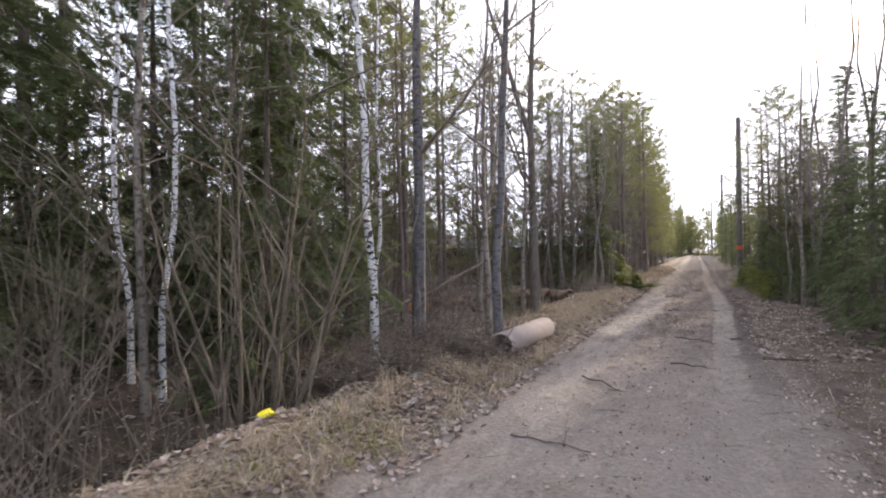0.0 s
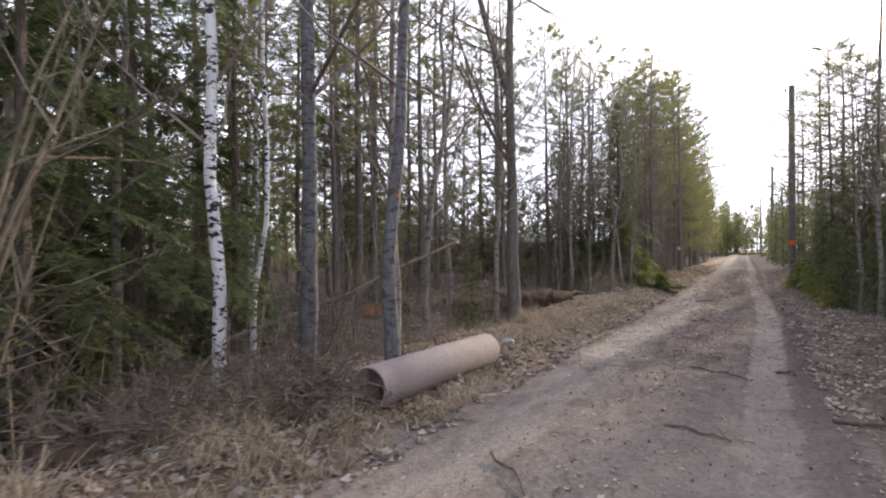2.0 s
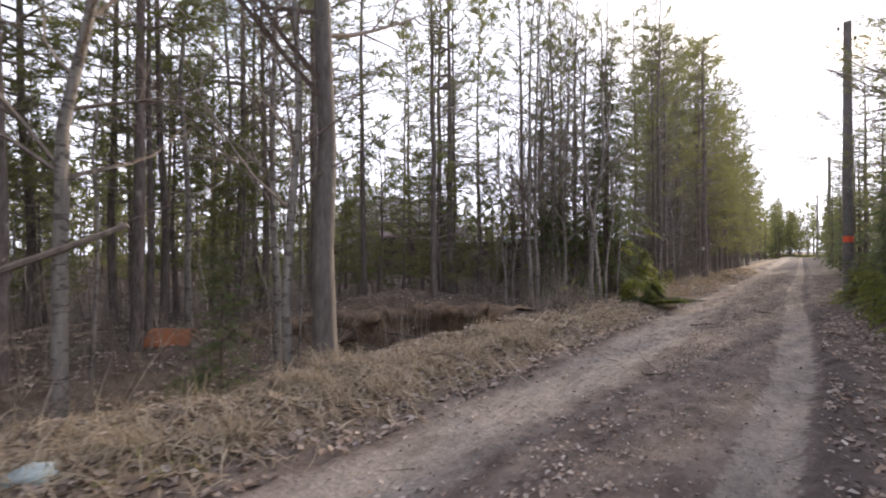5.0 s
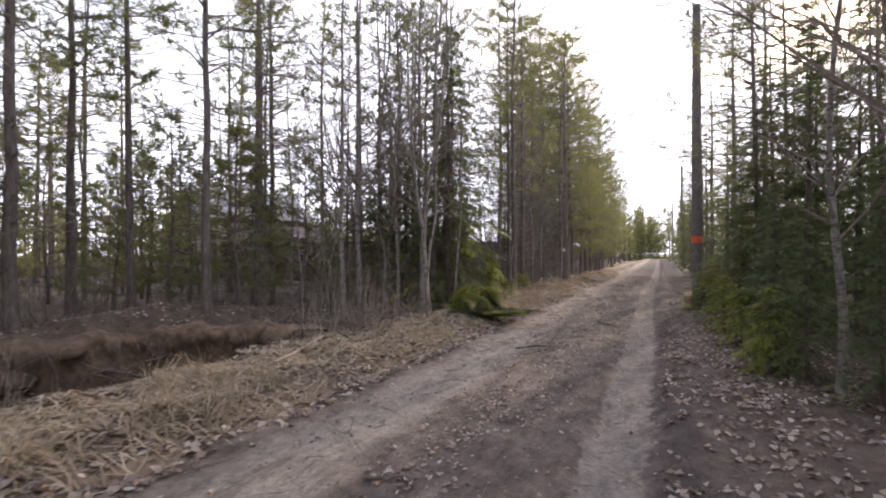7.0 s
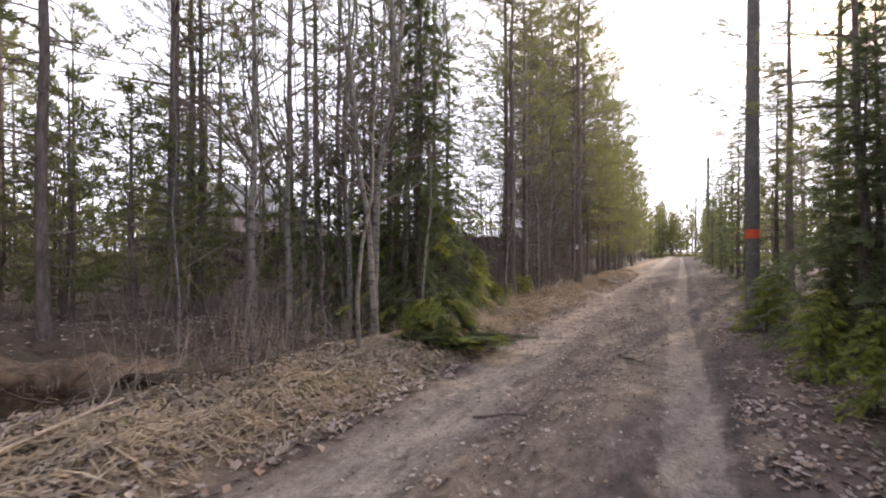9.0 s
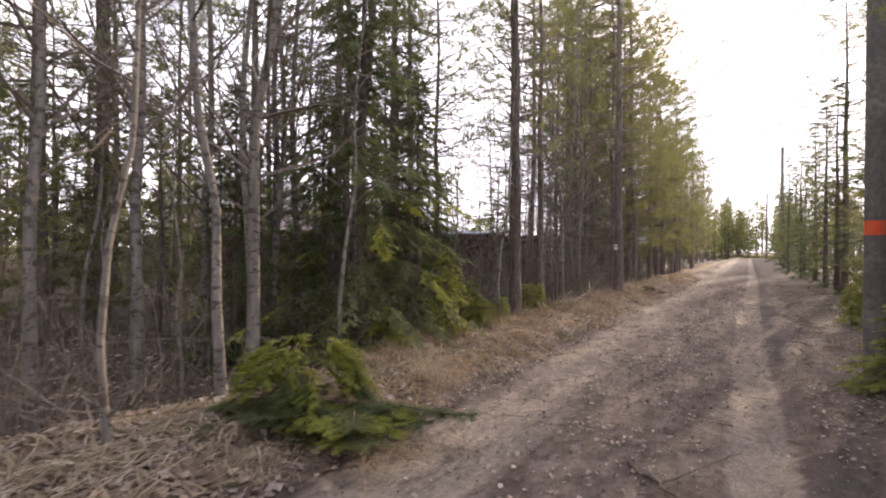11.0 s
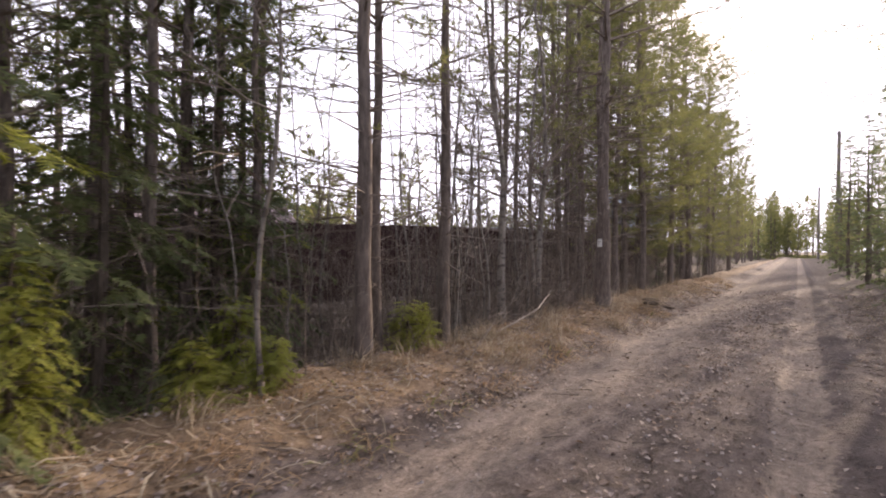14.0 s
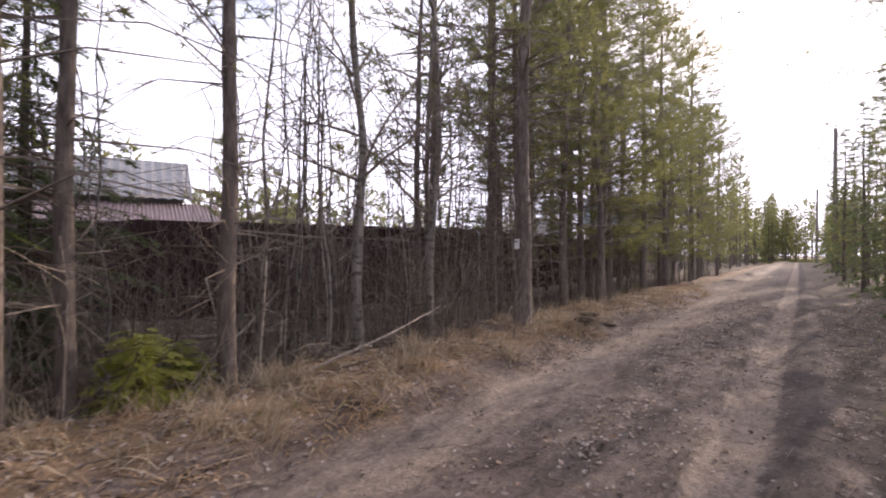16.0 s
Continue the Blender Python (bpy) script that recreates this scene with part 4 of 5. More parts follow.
def house(m, w, depth, wall_h, rise, roof, wall, label, pitch=0.18, porch=False):
    base = thing("house", label, "house", "houses of the plots", m)
    s = Soup()
    s.box(pose(0, depth / 2, wall_h / 2 - 0.2), w, depth, wall_h + 0.4)
    for x in (-w / 2, w / 2):
        s.tri(Vector((x, 0, wall_h)), Vector((x, depth, wall_h)), Vector((x, depth / 2, wall_h + rise - 0.05)))
    part("wall", s.mesh("house wall", wall), base)
    slope = wave_roof(w + 0.7, depth / 2 + 0.35, rise + 0.2, pitch, 0.025)
    me = slope.mesh("house roof slope", roof)
    part("roof", me, base).matrix_basis = pose(0, -0.35, wall_h - 0.12)
    part("roof", me, base).matrix_basis = pose(0, depth + 0.35, wall_h - 0.12, 0, 0, 180)
    if porch:
        part("porch_roof", wave_roof(w + 1.2, 2.3, 0.85, 0.12, 0.02).mesh("porch roof", PORCHROOF), base, "dusty maroon porch roof").matrix_basis = pose(0.6, -2.3, 2.05)
        for x in (-w / 2, 0.6, w / 2 + 1.1):
            q = Soup()
            q.box(pose(x, -2.1, 0.95), 0.12, 0.12, 2.2)
            part("porch_post", q.mesh("porch post", WALLPAINT), base)
    for x in (-w / 4, w / 4):
        f, g = Soup(), Soup()
        for dx, dz, sx, sz in ((-0.45, 0, 0.07, 1.1), (0.45, 0, 0.07, 1.1), (0, 0.52, 0.97, 0.07), (0, -0.52, 0.97, 0.07), (0, 0, 0.05, 1.0)):
            f.box(pose(x + dx, -0.02, wall_h * 0.55 + dz), sx, 0.06, sz)
        g.box(pose(x, -0.005, wall_h * 0.55), 0.85, 0.02, 1.0)
        fr = part("window", f.mesh("window frame", WALLPAINT), base)
        part("pane", g.mesh("window pane", GLASSDARK), fr)


def pole(x, y, h, r, band, label):
    base = thing("utility_pole", label, "utility pole", "poles along the track", pose(x, y, height(x, y)))
    s = Soup()
    s.tube([Vector((0, 0, -0.4)), Vector((0, 0, h * 0.5)), Vector((0.02, 0, h))], [r * 1.1, r, r * 0.82], 16, True)
    part("shaft", s.mesh("pole shaft", RUSTWOOD, False), base)
    if band:
        s = Soup()
        s.tube([Vector((0, 0, band - 0.075)), Vector((0, 0, band + 0.075))], [r * 1.06, r * 1.055], 20)
        part("paint_band", s.mesh("paint band", ORANGE, True), base, "orange painted band")
    for k, dz in ((-1, 0.25), (1, 0.55)):
        s = Soup()
        s.tube([Vector((0, 0, h - dz)), Vector((0.14 * k, 0, h - dz)), Vector((0.16 * k, 0, h - dz + 0.1))], [0.012, 0.012, 0.01], 6)
        s.tube([Vector((0.16 * k, 0, h - dz + 0.08)), Vector((0.16 * k, 0, h - dz + 0.13)), Vector((0.16 * k, 0, h - dz + 0.17))], [0.03, 0.035, 0.02], 8, True)
        part("insulator", s.mesh("pole insulator", RUSTWOOD), base)
    return base


pipe()
fence([(-24.0, 35.7, -0.05), (-12.2, 34.5, -0.1), (-8.3, 34.2, -0.1), (-6.1, 41.6, 0.0)], 1.85, "dark brown corrugated sheet fence behind the brush")
fence([(-6.08, 41.75, 0.0), (-6.4, 57.0, 0.0), (-9.0, 80.0, 0.0)], 1.8, "dark brown sheet fence running along the track")
house(pose(-18.7, 37.3, 0, 0, 0, 66), 5.5, 4.5, 3.15, 1.45, ROOFGREY, WALLPAINT, "grey corrugated roofed house with a dusty maroon porch roof", 0.34, True)
house(pose(-10.0, 67.0, 0, 0, 0, 12), 4.5, 6.0, 3.0, 2.6, BLUEROOF, WALLPAINT, "blue-grey roofed cottage behind the fence")
house(pose(-22.0, 62.0, 0, 0, 0, 25), 7.0, 6.0, 1.9, 1.0, BLUEROOF, WALLPAINT, "low pale house with blue-grey roof")
house(pose(8.5, 30.5, 0, 0, 0, -90), 6.0, 6.0, 2.9, 2.0, ROOFGREY, RUSTWOOD, "dark wooden shed with grey roof among trees")
pole(1.83, 29.3, 6.9, 0.105, 1.53, "grey wooden utility pole with an orange painted band")
pole(2.6, 80.0, 11.0, 0.15, 0, "weathered grey wooden utility pole")
pole(1.9, 125.0, 11.0, 0.15, 0, "weathered grey wooden utility pole")


def paint_mark():
    s = Soup()
    for i in range(5):
        q0, q1 = -2.3 + i * 0.16, -2.3 + (i + 1) * 0.16
        r = 0.139
        s.quad(Vector((r * math.cos(q0), r * math.sin(q0), 1.15)), Vector((r * math.cos(q1), r * math.sin(q1), 1.17)), Vector((r * math.cos(q1), r * math.sin(q1), 1.32)), Vector((r * math.cos(q0), r * math.sin(q0), 1.30)))
    me = s.mesh("paint mark", WHITEMARK)
    for ob in list(scene.objects):
        if ob.get("label", "") == "thick pine trunk with a white paint mark":
            part("paint_mark", me, ob, "white paint mark")


paint_mark()


def branch_pile():
    """Cut spruce boughs heaped at the verge, the sunlit top painted with brighter needles."""
    base = thing("spruce_bough_pile", "heap of cut green spruce boughs at the track's edge", "branch pile", "", pose(-1.96, 24.95, height(-1.96, 24.95) - 0.03))
    rnd = random.Random(5)
    for i in range(112):
        wood, green = Soup(), Soup()
        low = i >= 62
        az = rnd.uniform(0, 6.28)
        zz = 0.52 * rnd.random() ** 0.7
        dome = 0.30 * math.sqrt(max(0.05, 1 - (zz / 0.6) ** 2))
        if low:
            a = Vector((rnd.uniform(-0.4, 0.85), rnd.uniform(-0.4, 0.3), rnd.uniform(0.02, 0.09)))
            d = turn(rnd.uniform(-1.6, 0.5), rnd.uniform(-0.04, 0.1))
            length = rnd.uniform(0.2, 0.36)
        else:
            a = Vector((dome * math.cos(az), dome * math.sin(az) * 0.8, zz))
            d = turn(az + rnd.uniform(-0.5, 0.5), rnd.uniform(-0.6, 0.25))
            length = rnd.uniform(0.14, 0.26)
        pts = [a + d * length * k / 3 - UP * 0.9 * length * (k / 3) ** 2 * (0 if low else 1) for k in range(4)]
        wood.tube(pts, [0.008, 0.006, 0.004, 0.002], 3)
        for t in range(34):
            q = rnd.uniform(0.1, 1)
            p = along(pts, q)
            s = d.cross(UP).normalized() * rnd.choice((-1, 1))
            e2 = (d * rnd.uniform(0.4, 1) + s * rnd.uniform(0.3, 1) - UP * rnd.uniform(0, 0.5) * (0.2 if low else 1)).normalized()
            spray(green, rnd, p, e2, rnd.uniform(0.07, 0.17), 18, 0.03, 0.006, 0.2)
        # every third bough is brighter; high ones too, as painted sun on the top
        b = part("bough", green.mesh("cut bough needles", YOUNG if (i % 3 == 0 or zz > 0.45) else SPRUCE), base)
        tagged(b, kind="stuff")
        part("stem", wood.mesh("cut bough stem", DARKBARK), b)


branch_pile()


def log(name, pts, r, mat, label, category, wiggle=0.02, twigs=0):
    rnd = random.Random(len(pts) * 7 + int(abs(pts[0][0]) * 100))
    s = Soup()
    line = [Vector(p) for p in pts]
    fine = []
    for k in range(9):
        fine.append(along(line, k / 8) + Vector((rnd.gauss(0, wiggle), rnd.gauss(0, wiggle), rnd.gauss(0, wiggle * 0.4))))
    s.tube(fine, [r * (1 - 0.6 * k / 8) for k in range(9)], 6, True)
    for i in range(twigs):
        a = along(fine, rnd.uniform(0.3, 1))
        grow(s, rnd, a, Vector((rnd.gauss(0, 1), rnd.gauss(0, 1), 0.3)).normalized(), rnd.uniform(0.1, 0.4), r * 0.4, 0, (2,), 3)
    tagged(new(name, s.mesh(name, mat)), label, category)


def on(x, y, lift=0.01):
    return (x, y, height(x, y) + lift)


log("fallen_log", [(-5.2, 12.2, 0.15), (-4.2, 13.6, 0.75), (-3.3, 15.0, 1.5)], 0.055, TWIG, "leaning dead trunk propped behind the aspens", "log", 0.03, 4)
log("fallen_log", [(-7.6, 31.2, 0.25), (-6.2, 32.8, 0.1), (-4.6, 34.6, 0.15)], 0.06, PALETWIG, "pale fallen trunk lying before the fence", "log", 0.03, 3)
log("fallen_log", [on(-5.6, 20.6, 0.3), on(-4.2, 20.9, 0.45), on(-2.9, 21.2, 0.05)], 0.03, DARKBARK, "dark dead branch across the pit", "log", 0.02, 5)
log("cut_branch", [on(-2.6, 32.8, 0.05), on(-2.45, 34.0, 0.25), on(-2.9, 35.6, 0.45)], 0.018, PALETWIG, "pale cut branch lying on dry grass", "branch", 0.03, 5)
log("cut_branch", [on(-2.75, 19.3), on(-2.3, 20.2, 0.04), on(-2.6, 21.4, 0.1)], 0.02, PALETWIG, "grey broken branch on the leafy verge", "branch", 0.03, 4)
for i, (x0, y0, x1, y1, r) in enumerate(((-0.95, 8.9, -0.25, 8.75, 0.009), (-0.8, 11.1, -0.3, 10.5, 0.011), (1.2, 12.8, 1.7, 12.95, 0.02), (0.1, 12.2, 0.55, 12.1, 0.012), (0.05, 14.5, 0.7, 14.2, 0.011), (-2.3, 15.3, -1.6, 16.0, 0.012), (0.9, 14.8, 1.05, 14.4, 0.013), (0.15, 25.5, 0.45, 25.2, 0.016), (-0.3, 18.6, 0.0, 18.7, 0.012), (-0.6, 22.8, -0.2, 23.0, 0.013), (1.7, 18.9, 2.1, 19.5, 0.01))):
    log("stick", [on(x0, y0), on((x0 + x1) / 2 + 0.05, (y0 + y1) / 2, 0.02), on(x1, y1)], r, DARKBARK, "dark broken stick lying on the track", "stick", 0.015, 1)


def crumpled(name, x, y, size, flat, mat, label, category, seed):
    rnd = random.Random(seed)
    bm = bmesh.new()
    bmesh.ops.create_icosphere(bm, subdivisions=3, radius=1)
    for v in bm.verts:
        q = 1 + 0.35 * noise.noise(v.co * 2.3 + Vector((seed, 0, 0))) + 0.2 * noise.noise(v.co * 6 + Vector((0, seed, 0)))
        v.co = Vector((v.co.x * q * size, v.co.y * q * size * 0.8, max(-0.2, v.co.z) * q * size * flat))
    me = bpy.data.meshes.new(name)
    bm.to_mesh(me)
    bm.free()
    me.materials.append(mat)
    me.polygons.foreach_set("use_smooth", [True] * len(me.polygons))
    ob = new(name, me)
    ob.matrix_basis = pose(x, y, height(x, y) + 0.01 + 0.1 * size * flat, 0, 0, seed * 50)
    return tagged(ob, label, category)


crumpled("plastic_wrapper", -2.72, 7.92, 0.07, 0.6, YELLOW, "crumpled bright yellow plastic wrapper in dry grass", "wrapper", 1)
BAG = plain("pale translucent plastic", (0.22, 0.26, 0.26), (0.36, 0.41, 0.40), 12, 0.5)
crumpled("plastic_bag", -1.98, 14.0, 0.12, 0.5, BAG, "pale crumpled plastic bag on the grassy verge", "plastic bag", 2)
crumpled("plastic_bag", -2.35, 9.75, 0.09, 0.4, BAG, "pale scrap of plastic among fallen leaves", "plastic bag", 3)
for i, (x, y, q) in enumerate(((-3.75, 19.0, 0.3), (-5.0, 21.2, 0.3), (-5.9, 19.6, 0.35), (-2.75, 22.3, 0.16), (-2.95, 22.9, 0.14), (-2.4, 11.0, 0.24), (-2.45, 9.85, 0.2), (-2.8, 10.5, 0.27), (-2.12, 10.7, 0.16), (-2.65, 9.4, 0.18), (-1.85, 37.9, 0.17), (-1.65, 38.5, 0.13), (-2.05, 38.7, 0.16))):
    crumpled("earth_clod", x, y, q, 0.55 if y < 30 else 0.3, EARTH, "dark clump of roots and earth at the ditch edge", "earth clod", 10 + i)

s = Soup()
s.box(pose(0, 0, 0.12, 38, 0, 0), 0.7, 0.35, 0.012)
ob = new("rusty_sheet", s.mesh("rusty sheet", RUST))
ob.matrix_basis = pose(-6.3, 16.8, height(-6.3, 16.8), 0, 0, 30)
tagged(ob, "rusty orange metal sheet leaning in the undergrowth", "metal sheet")


def root_tangle(x, y, n, size, seed, label, mat=TWIG):
    rnd = random.Random(seed)
    s = Soup()
    for i in range(n):
        a = Vector((rnd.gauss(0, 0.25), rnd.gauss(0, 0.25), rnd.uniform(0.0, 0.25)))
        grow(s, rnd, a, Vector((rnd.gauss(0, 1), rnd.gauss(0, 1), rnd.uniform(-0.1, 0.6))).normalized(), size * rnd.uniform(0.4, 1), 0.008, 0, (3, 2), 3, -0.02, 0.2)
    ob = new("root_tangle", s.mesh("root tangle", mat))
    ob.matrix_basis = pose(x, y, height(x, y))
    tagged(ob, label, "roots", "root tangles", "stuff")


for i, (x, y, n, q) in enumerate(((-2.2, 10.9, 26, 0.6), (-2.6, 10.2, 24, 0.7), (-3.1, 11.3, 22, 0.8), (-2.9, 12.9, 20, 0.8), (-4.0, 19.1, 24, 0.7), (-4.1, 20.7, 18, 0.6), (-5.6, 20.9, 24, 0.8), (-2.9, 22.4, 22, 0.5), (-3.8, 7.6, 26, 0.9), (-4.4, 8.6, 26, 1.0), (-3.2, 14.2, 20, 0.8), (-2.35, 9.7, 34, 0.55), (-2.15, 10.5, 34, 0.5), (-2.75, 11.2, 30, 0.6), (-3.3, 10.2, 30, 0.7), (-3.0, 9.2, 30, 0.7), (-3.0, 24.0, 26, 0.7), (-3.4, 24.8, 26, 0.7), (-2.85, 33.6, 24, 0.6), (-3.2, 34.8, 24, 0.6), (-3.0, 36.2, 24, 0.6), (-3.5, 30.2, 24, 0.7), (-2.25, 11.15, 40, 0.38), (-4.6, 6.6, 30, 1.1), (-4.0, 6.9, 30, 0.9), (-5.2, 7.5, 30, 1.1))):
    root_tangle(x, y, n, q, 40 + i, "tangle of dry brown roots and twigs", DARKBARK if 9 < y < 12 else TWIG)
for i, (x, y, n, q) in enumerate(((-2.35, 10.95, 46, 0.42), (-2.45, 9.8, 46, 0.42), (-2.8, 10.5, 46, 0.5), (-2.05, 10.75, 40, 0.36), (-2.65, 9.4, 40, 0.4), (-3.2, 11.2, 40, 0.6), (-2.9, 21.6, 34, 0.4), (-2.3, 22.4, 34, 0.36))):
    root_tangle(x, y, n, q, 140 + i, "dark matted roots and dead stalks at the verge", DARKBARK)


# ---- ground cover ----
def dry_grass():
    rnd = random.Random(9)
    s, g, w2 = Soup(), Soup(), Soup()
    made = 0
    while made < 42000:
        y = 4.5 + 45 * rnd.random() ** 1.25
        x = rnd.uniform(-3.1, -1.45) if rnd.random() < 0.86 else rnd.uniform(1.5, 3.6)
        clump = fbm(x, y, 1.5) + 0.5 * fbm(x, y, 4.0)
        if (9.3 < y < 12.8 and x < -1.75 and rnd.random() < 0.75) or (x < -2.85 and y < 9.5) or clump < rnd.uniform(-0.45, 0.6) or (x > 0 and y < 27 and rnd.random() < 0.75) or (16.8 < y < 21.5 and rnd.random() < 0.45):
            continue
        made += 1
        a = Vector((x, y, height(x, y) - 0.01))
        az = rnd.uniform(0, 6.28)
        length = rnd.uniform(0.10, 0.32) * (1.25 if clump > 0.5 else 0.8)
        up = rnd.uniform(0.15, 1.0) if y < 13 else rnd.uniform(0.03, 0.45)
        length *= 0.55 if y < 9.5 and x < -2.2 else 1.0
        w = Vector((-math.sin(az), math.cos(az), 0)) * rnd.uniform(0.003, 0.006)
        b = a + Vector((math.cos(az) * 0.5, math.sin(az) * 0.5, up)) * length * 0.6
        c = b + Vector((math.cos(az), math.sin(az), up * 0.2 - 0.3)) * length * 0.6
        c.z = max(c.z, a.z + 0.015)
        t = g if rnd.random() < (0.35 if x > 0 else 0.4 if fbm(x, y, 0.9) > 0.45 and y < 32 else 0.04) else w2 if y > 26 + 4 * fbm(x, y, 0.8) and x < 0 else s
        k = len(t.v)
        t.v += [a - w, a + w, b + w * 0.8, b - w * 0.8, c]
        t.f += [(k, k + 1, k + 2, k + 3), (k + 3, k + 2, k + 4)]
    tagged(new("dry_grass", s.mesh("dry grass", STRAW)), "matted straw-coloured dry grass on the verge", "grass", kind="stuff")
    tagged(new("bleached_grass", w2.mesh("sun-tinted grass", NEEDLESTRAW)), "flat dry grass and pine needles on the verge, tinted orange-tan for sunlight", "grass", kind="stuff")
    tagged(new("green_grass", g.mesh("green grass", GREENGRASS)), "sparse new green grass on the verge", "grass", kind="stuff")


def tussocks():
    """Arching tufts of long dry grass along the verge."""
    rnd = random.Random(71)
    s = Soup()
    for i in range(270):
        y = rnd.uniform(5, 12) if i % 3 == 0 else rnd.uniform(13.8, 20.5) if i % 3 == 1 else rnd.uniform(24, 44)
        x = rnd.uniform(-3.0, -1.7)
        if abs(y - 12.1) < 1.1 and x > -2.2 or abs(y - 24.7) < 0.8 or (x < -2.35 and y < 10) or (i % 3 == 1 and i % 2) or (x < -2.6 and 17 < y < 22):
            continue
        lean = rnd.uniform(0, 6.28)
        for b in range(rnd.randint(35, 75)):
            az = rnd.uniform(0, 6.28)
            px, py = x + rnd.gauss(0, 0.07), y + rnd.gauss(0, 0.07)
            p = Vector((px, py, height(px, py) - 0.01))
            d = turn(az, rnd.uniform(0.5, 1.4)) + turn(lean, 0) * 0.35
            length = rnd.uniform(0.18, 0.46)
            w = Vector((-math.sin(az), math.cos(az), 0)) * rnd.uniform(0.0025, 0.005)
            k = len(s.v)
            for j in range(4):
                s.v += [p - w * (1 - j / 3.3), p + w * (1 - j / 3.3)]
                p = p + d.normalized() * length / 3
                p.z = max(p.z, height(px, py) + 0.012)
                d = d - UP * rnd.uniform(0.35, 0.75)
            s.f += [(k + 2 * j, k + 2 * j + 1, k + 2 * j + 3, k + 2 * j + 2) for j in range(3)]
    flat = Soup()                        # long blades beaten down by the snow
    for i in range(7500):
        y = rnd.uniform(12.8, 24.0) if i % 3 else rnd.uniform(6.0, 44.0)
        x = rnd.gauss(-2.25, 0.38)
        if not -3.2 < x < -1.45 or 11.0 < y < 13.2 and x > -2.2:
            continue
        az, length = rnd.uniform(0, 6.28), rnd.uniform(0.12, 0.40)
        w = rnd.uniform(0.002, 0.006)
        k = len(flat.v)
        for j in range(4):
            z = height(x, y) + 0.012 + 0.045 * math.sin(math.pi * j / 3) * rnd.random() + 0.02 * rnd.random()
            c = Vector((x, y, z))
            side = Vector((-math.sin(az), math.cos(az), rnd.uniform(-0.4, 0.4))) * w * (1.0, 1.2, 0.9, 0.15)[j]
            flat.v += [c - side, c + side]
            az += rnd.gauss(0, 0.25)
            x, y = x + math.cos(az) * length / 3, y + math.sin(az) * length / 3
        flat.f += [(k + 2 * j, k + 2 * j + 1, k + 2 * j + 3, k + 2 * j + 2) for j in range(3)]
    tagged(new("beaten_grass", flat.mesh("beaten grass", STRAW)), "long pale grass blades lying flat on the verge", "grass", kind="stuff")
    tagged(new("grass_tussocks", s.mesh("grass tussocks", STRAW)), "arching tufts of long straw-coloured dry grass", "grass", kind="stuff")


def litter():
    rnd = random.Random(19)
    s = Soup()
    made = 0
    while made < 92000:
        y = 4.0 + 42 * rnd.random() ** 1.15
        q = rnd.random()
        if q < 0.10:
            x, y = rnd.uniform(-3.9, -1.6), rnd.uniform(8.6, 13.6) if made % 2 else rnd.uniform(13.0, 24.0)
        elif q < 0.38:
            x = rnd.uniform(-3.3, -1.3)
        elif q < 0.62:
            x = rnd.uniform(1.15, 3.2)
        elif q < 0.71:
            x = rnd.gauss(0.0, 0.3)
        elif q < 0.75:
            x = rnd.uniform(-1.5, 1.5)
        else:
            x = rnd.uniform(-10, -3.0)
        if fbm(x, y, 1.8) < rnd.uniform(-0.7, 0.5) or (abs(x) < 1.2 and y < 15 and rnd.random() < 0.75):
            continue
        made += 1
        r = rnd.uniform(0.012, 0.034) * (0.8 if x > 0 else 1.0) * (0.6 if abs(x) < 1.2 or y > 26 or (x > 0 and y < 13) else 1.0)
        m = pose(x, y, height(x, y) + 0.006 + r * rnd.uniform(0.05, 0.5), rnd.uniform(-30, 30), rnd.uniform(-30, 30), rnd.uniform(0, 360))
        k = len(s.v)
        bend = r * rnd.uniform(0.1, 0.6)
        s.v += [m @ Vector((-r, 0, bend)), m @ Vector((0, -r * 1.4, 0)), m @ Vector((0, r * 1.4, 0)), m @ Vector((r, 0, bend))]
        s.f += [(k, k + 1, k + 2), (k + 1, k + 3, k + 2)]
    tagged(new("leaf_litter", s.mesh("leaf litter", LITTER)), "brown and grey fallen leaves on the ground", "leaves", kind="stuff")


def pebbles():
    rnd = random.Random(29)
    s, d = Soup(), Soup()
    for i in range(7000):
        x, y = rnd.gauss(0, 0.85), 4.0 + 38 * rnd.random() ** 1.2
        r = rnd.uniform(0.004, 0.014) * (1.8 if rnd.random() < 0.06 else 1)
        m = pose(x, y, height(x, y) + r * 0.2, rnd.uniform(0, 90), rnd.uniform(0, 90), rnd.uniform(0, 360))
        t = s if rnd.random() < 0.5 else d
        r *= 0.75
        k = len(t.v)
        t.v += [m @ Vector(p) * 1.0 for p in ((r, 0, 0), (-r * 0.8, 0, 0), (0, r * 1.2, 0), (0, -r, 0), (0, 0, r * 0.8), (0, 0, -r))]
        t.f += [(k, k + 2, k + 4), (k + 2, k + 1, k + 4), (k + 1, k + 3, k + 4), (k + 3, k, k + 4), (k + 2, k, k + 5), (k + 1, k + 2, k + 5), (k + 3, k + 1, k + 5), (k, k + 3, k + 5)]
    tagged(new("pebbles", s.mesh("pebbles", STONE)), "small grey stones strewn over the track", "stones", kind="stuff")
    tagged(new("soil_crumbs", d.mesh("soil crumbs", SOILBITS)), "dark crumbs of earth and bark on the track", "soil", kind="stuff")


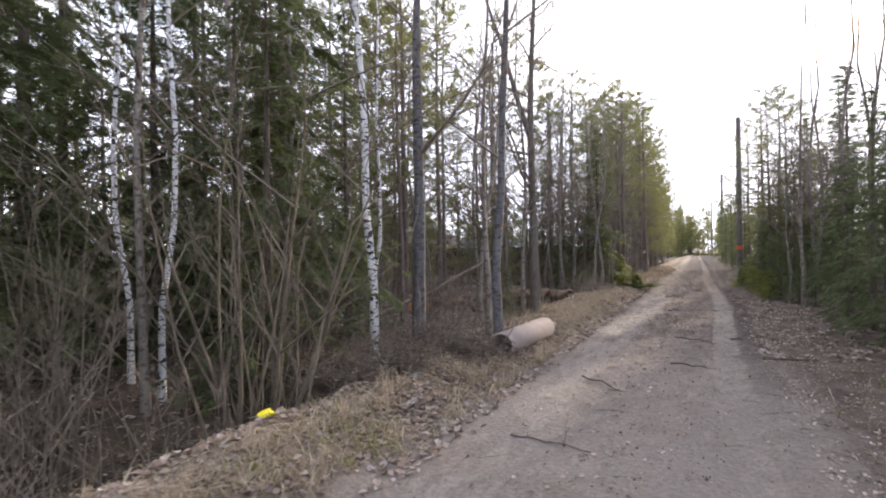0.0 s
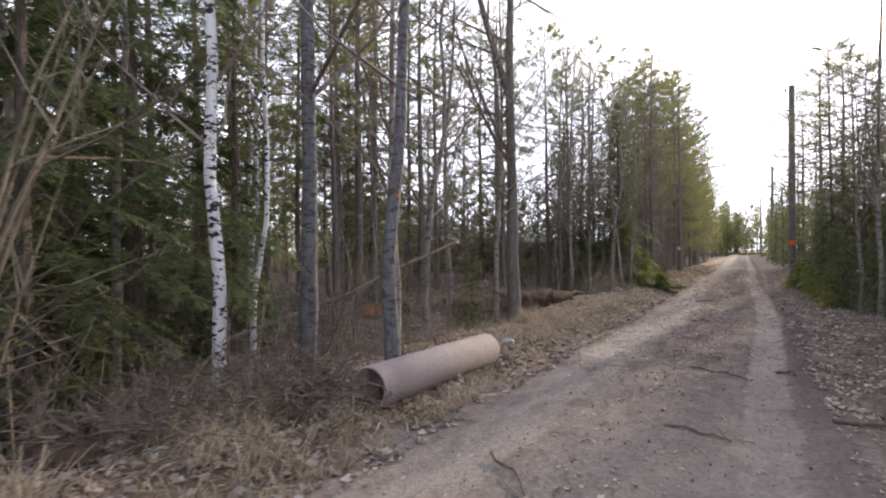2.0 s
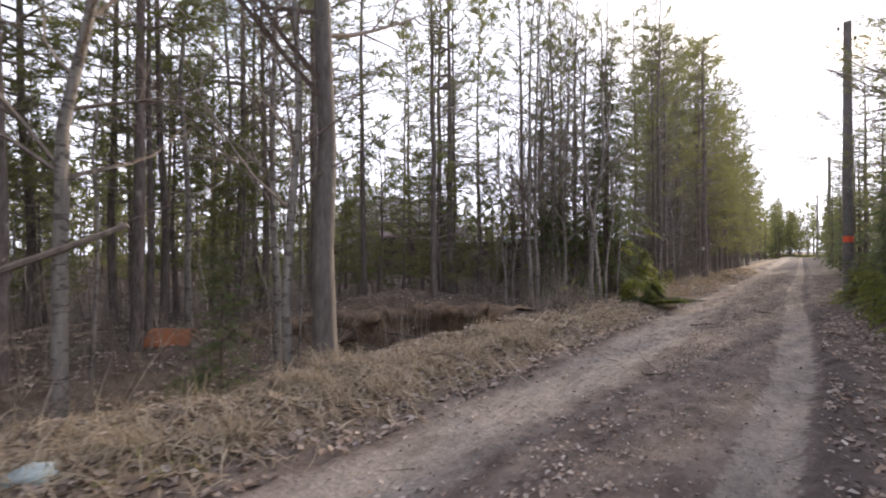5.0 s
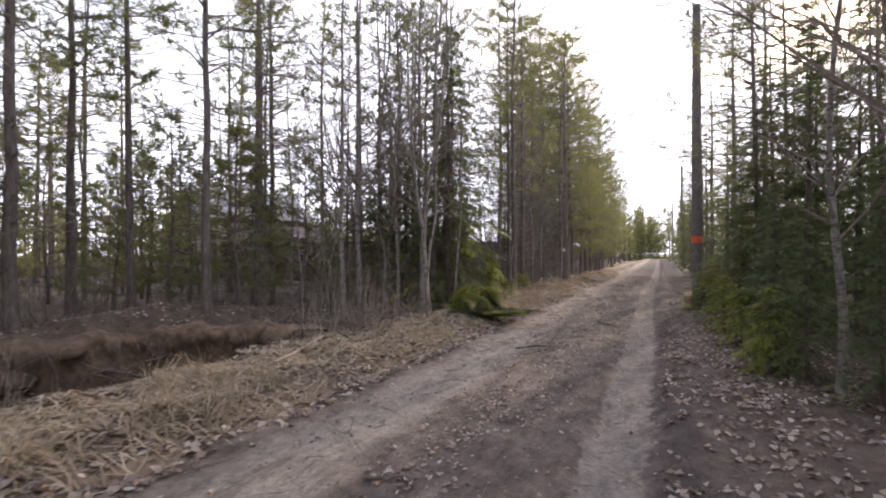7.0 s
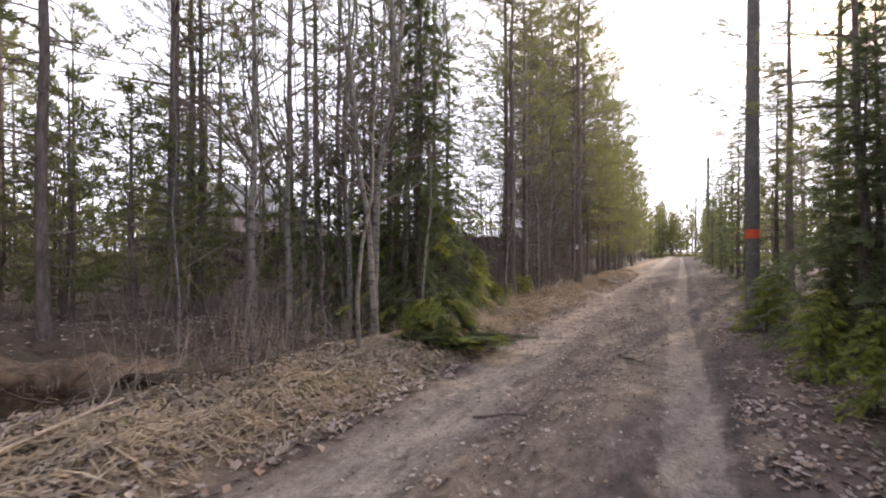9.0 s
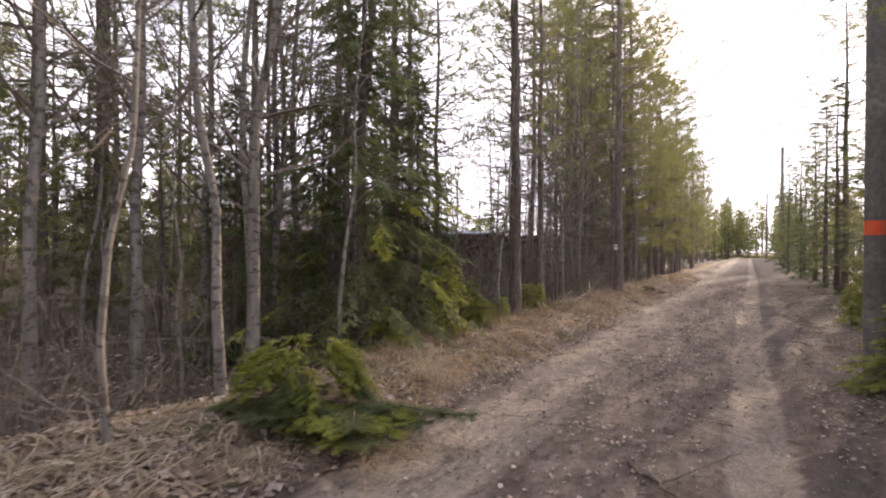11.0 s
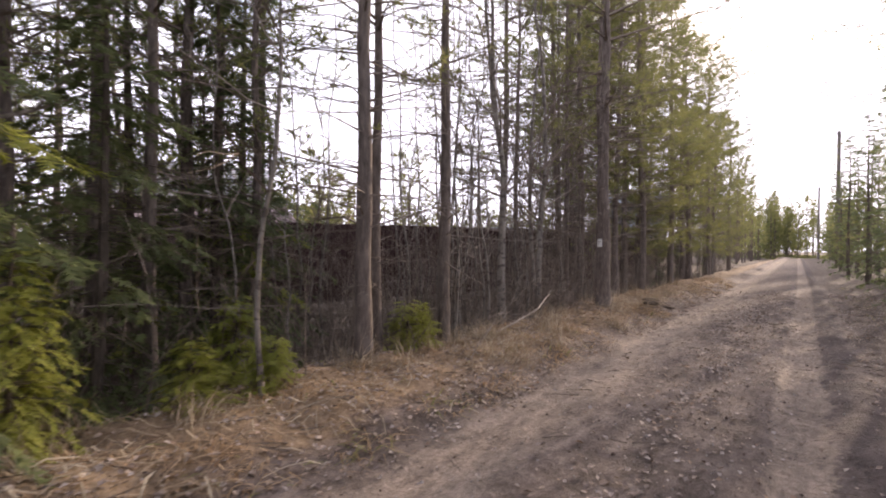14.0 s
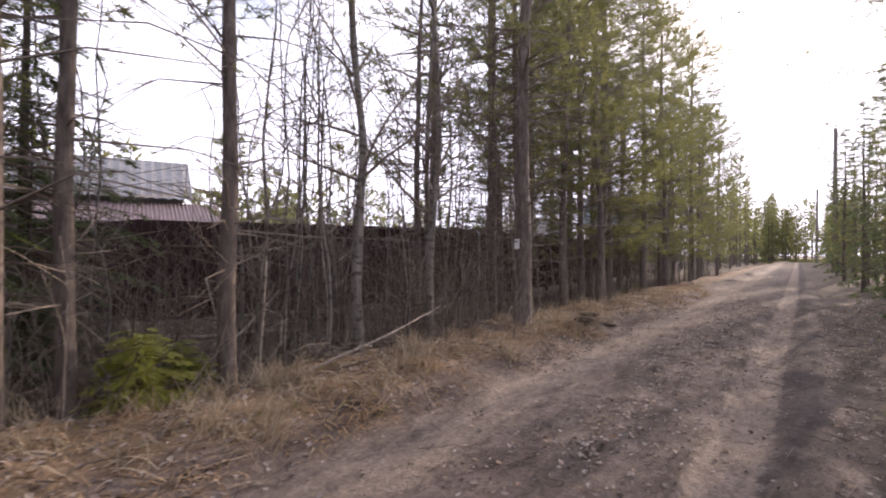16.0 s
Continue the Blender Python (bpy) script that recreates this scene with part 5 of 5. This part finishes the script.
def twig_litter():
    rnd = random.Random(39)
    s = Soup()
    for i in range(5200):
        y = 4.5 + 38 * rnd.random() ** 1.1
        x = rnd.uniform(-4.6, -1.6) if rnd.random() < 0.7 else rnd.uniform(1.1, 3.4) if rnd.random() < 0.75 else rnd.uniform(-1.2, 1.2)
        a = Vector((x, y, height(x, y) + rnd.uniform(0.005, 0.03)))
        d = turn(rnd.uniform(0, 6.28), rnd.uniform(-0.05, 0.3 if abs(x) > 1.3 else 0.05))
        b = a + d * rnd.uniform(0.06, 0.38)
        b.z = max(b.z, height(b.x, b.y) + 0.008)
        w = rnd.uniform(0.002, 0.005)
        s.tri(a - UP * w, a + UP * w, b)
        side = d.cross(UP).normalized() * w
        s.tri(a - side, a + side, b)
    tagged(new("twig_litter", s.mesh("twig litter", TWIG)), "thin dry twigs strewn over verge and track", "twigs", kind="stuff")


def sod_bank():
    """The undercut far edge of the pit: a lip of turf over bare dark earth."""
    line = [Vector(p) for p in ((-6.0, 17.6, 0), (-6.05, 19.0, 0), (-5.75, 20.6, 0), (-5.1, 21.8, 0), (-4.2, 22.3, 0), (-3.5, 22.0, 0))]
    prof = ((-0.8, 0.0), (-0.35, 0.12), (-0.02, 0.17), (0.12, 0.11), (0.16, 0.02), (0.10, -0.09), (0.06, -0.2), (0.12, -0.32), (0.10, -0.45), (0.22, -0.6), (0.42, -0.75), (0.7, -0.88))
    n = 110
    v, f = [], []
    for i in range(n + 1):
        p = along(line, i / n)
        d = (along(line, min(1, i / n + 0.02)) - along(line, max(0, i / n - 0.02))).normalized()
        out = Vector((d.y, -d.x, 0))
        for o, z in prof:
            q = p + out * o + UP * z
            k = 0.22 * noise.noise(q * 1.7) + 0.13 * noise.noise(q * 5.0) + 0.05 * noise.noise(q * 13.0)
            v.append(q + out * k + UP * (0.12 * noise.noise(q * 3.0 + Vector((5, 0, 0))) + 0.05 * noise.noise(q * 9.0)))
    w = len(prof)
    for i in range(n):
        for j in range(w - 1):
            f.append((i * w + j, i * w + j + 1, (i + 1) * w + j + 1, (i + 1) * w + j))
    me = bpy.data.meshes.new("sod bank")
    me.from_pydata([tuple(q) for q in v], [], f)
    me.materials.append(BANK)
    me.polygons.foreach_set("use_smooth", [True] * len(f))
    tagged(new("earth_bank", me), "undercut bank of brown turf and dark earth", "earth bank", kind="structure")
    rnd = random.Random(61)
    s = Soup()
    for i in range(420):
        p = along(line, rnd.random() ** 1.4)
        d = Vector((0.9, -0.45, 0))
        a = p + d * rnd.uniform(0.0, 0.26) + UP * rnd.uniform(-0.02, 0.1)
        b = a + d * rnd.uniform(0.0, 0.12) - UP * 0.05 - UP * 0.3 * rnd.random() ** 2 + Vector((rnd.gauss(0, 0.04), rnd.gauss(0, 0.04), 0))
        side = Vector((0.45, 0.9, 0)) * rnd.uniform(0.002, 0.005)
        s.tri(a - side, a + side, b)
    tagged(new("hanging_roots", s.mesh("hanging roots", TWIG)), "dry grass and roots hanging over the bank", "roots", kind="stuff")


sod_bank()
dry_grass()
tussocks()
twig_litter()
litter()
pebbles()
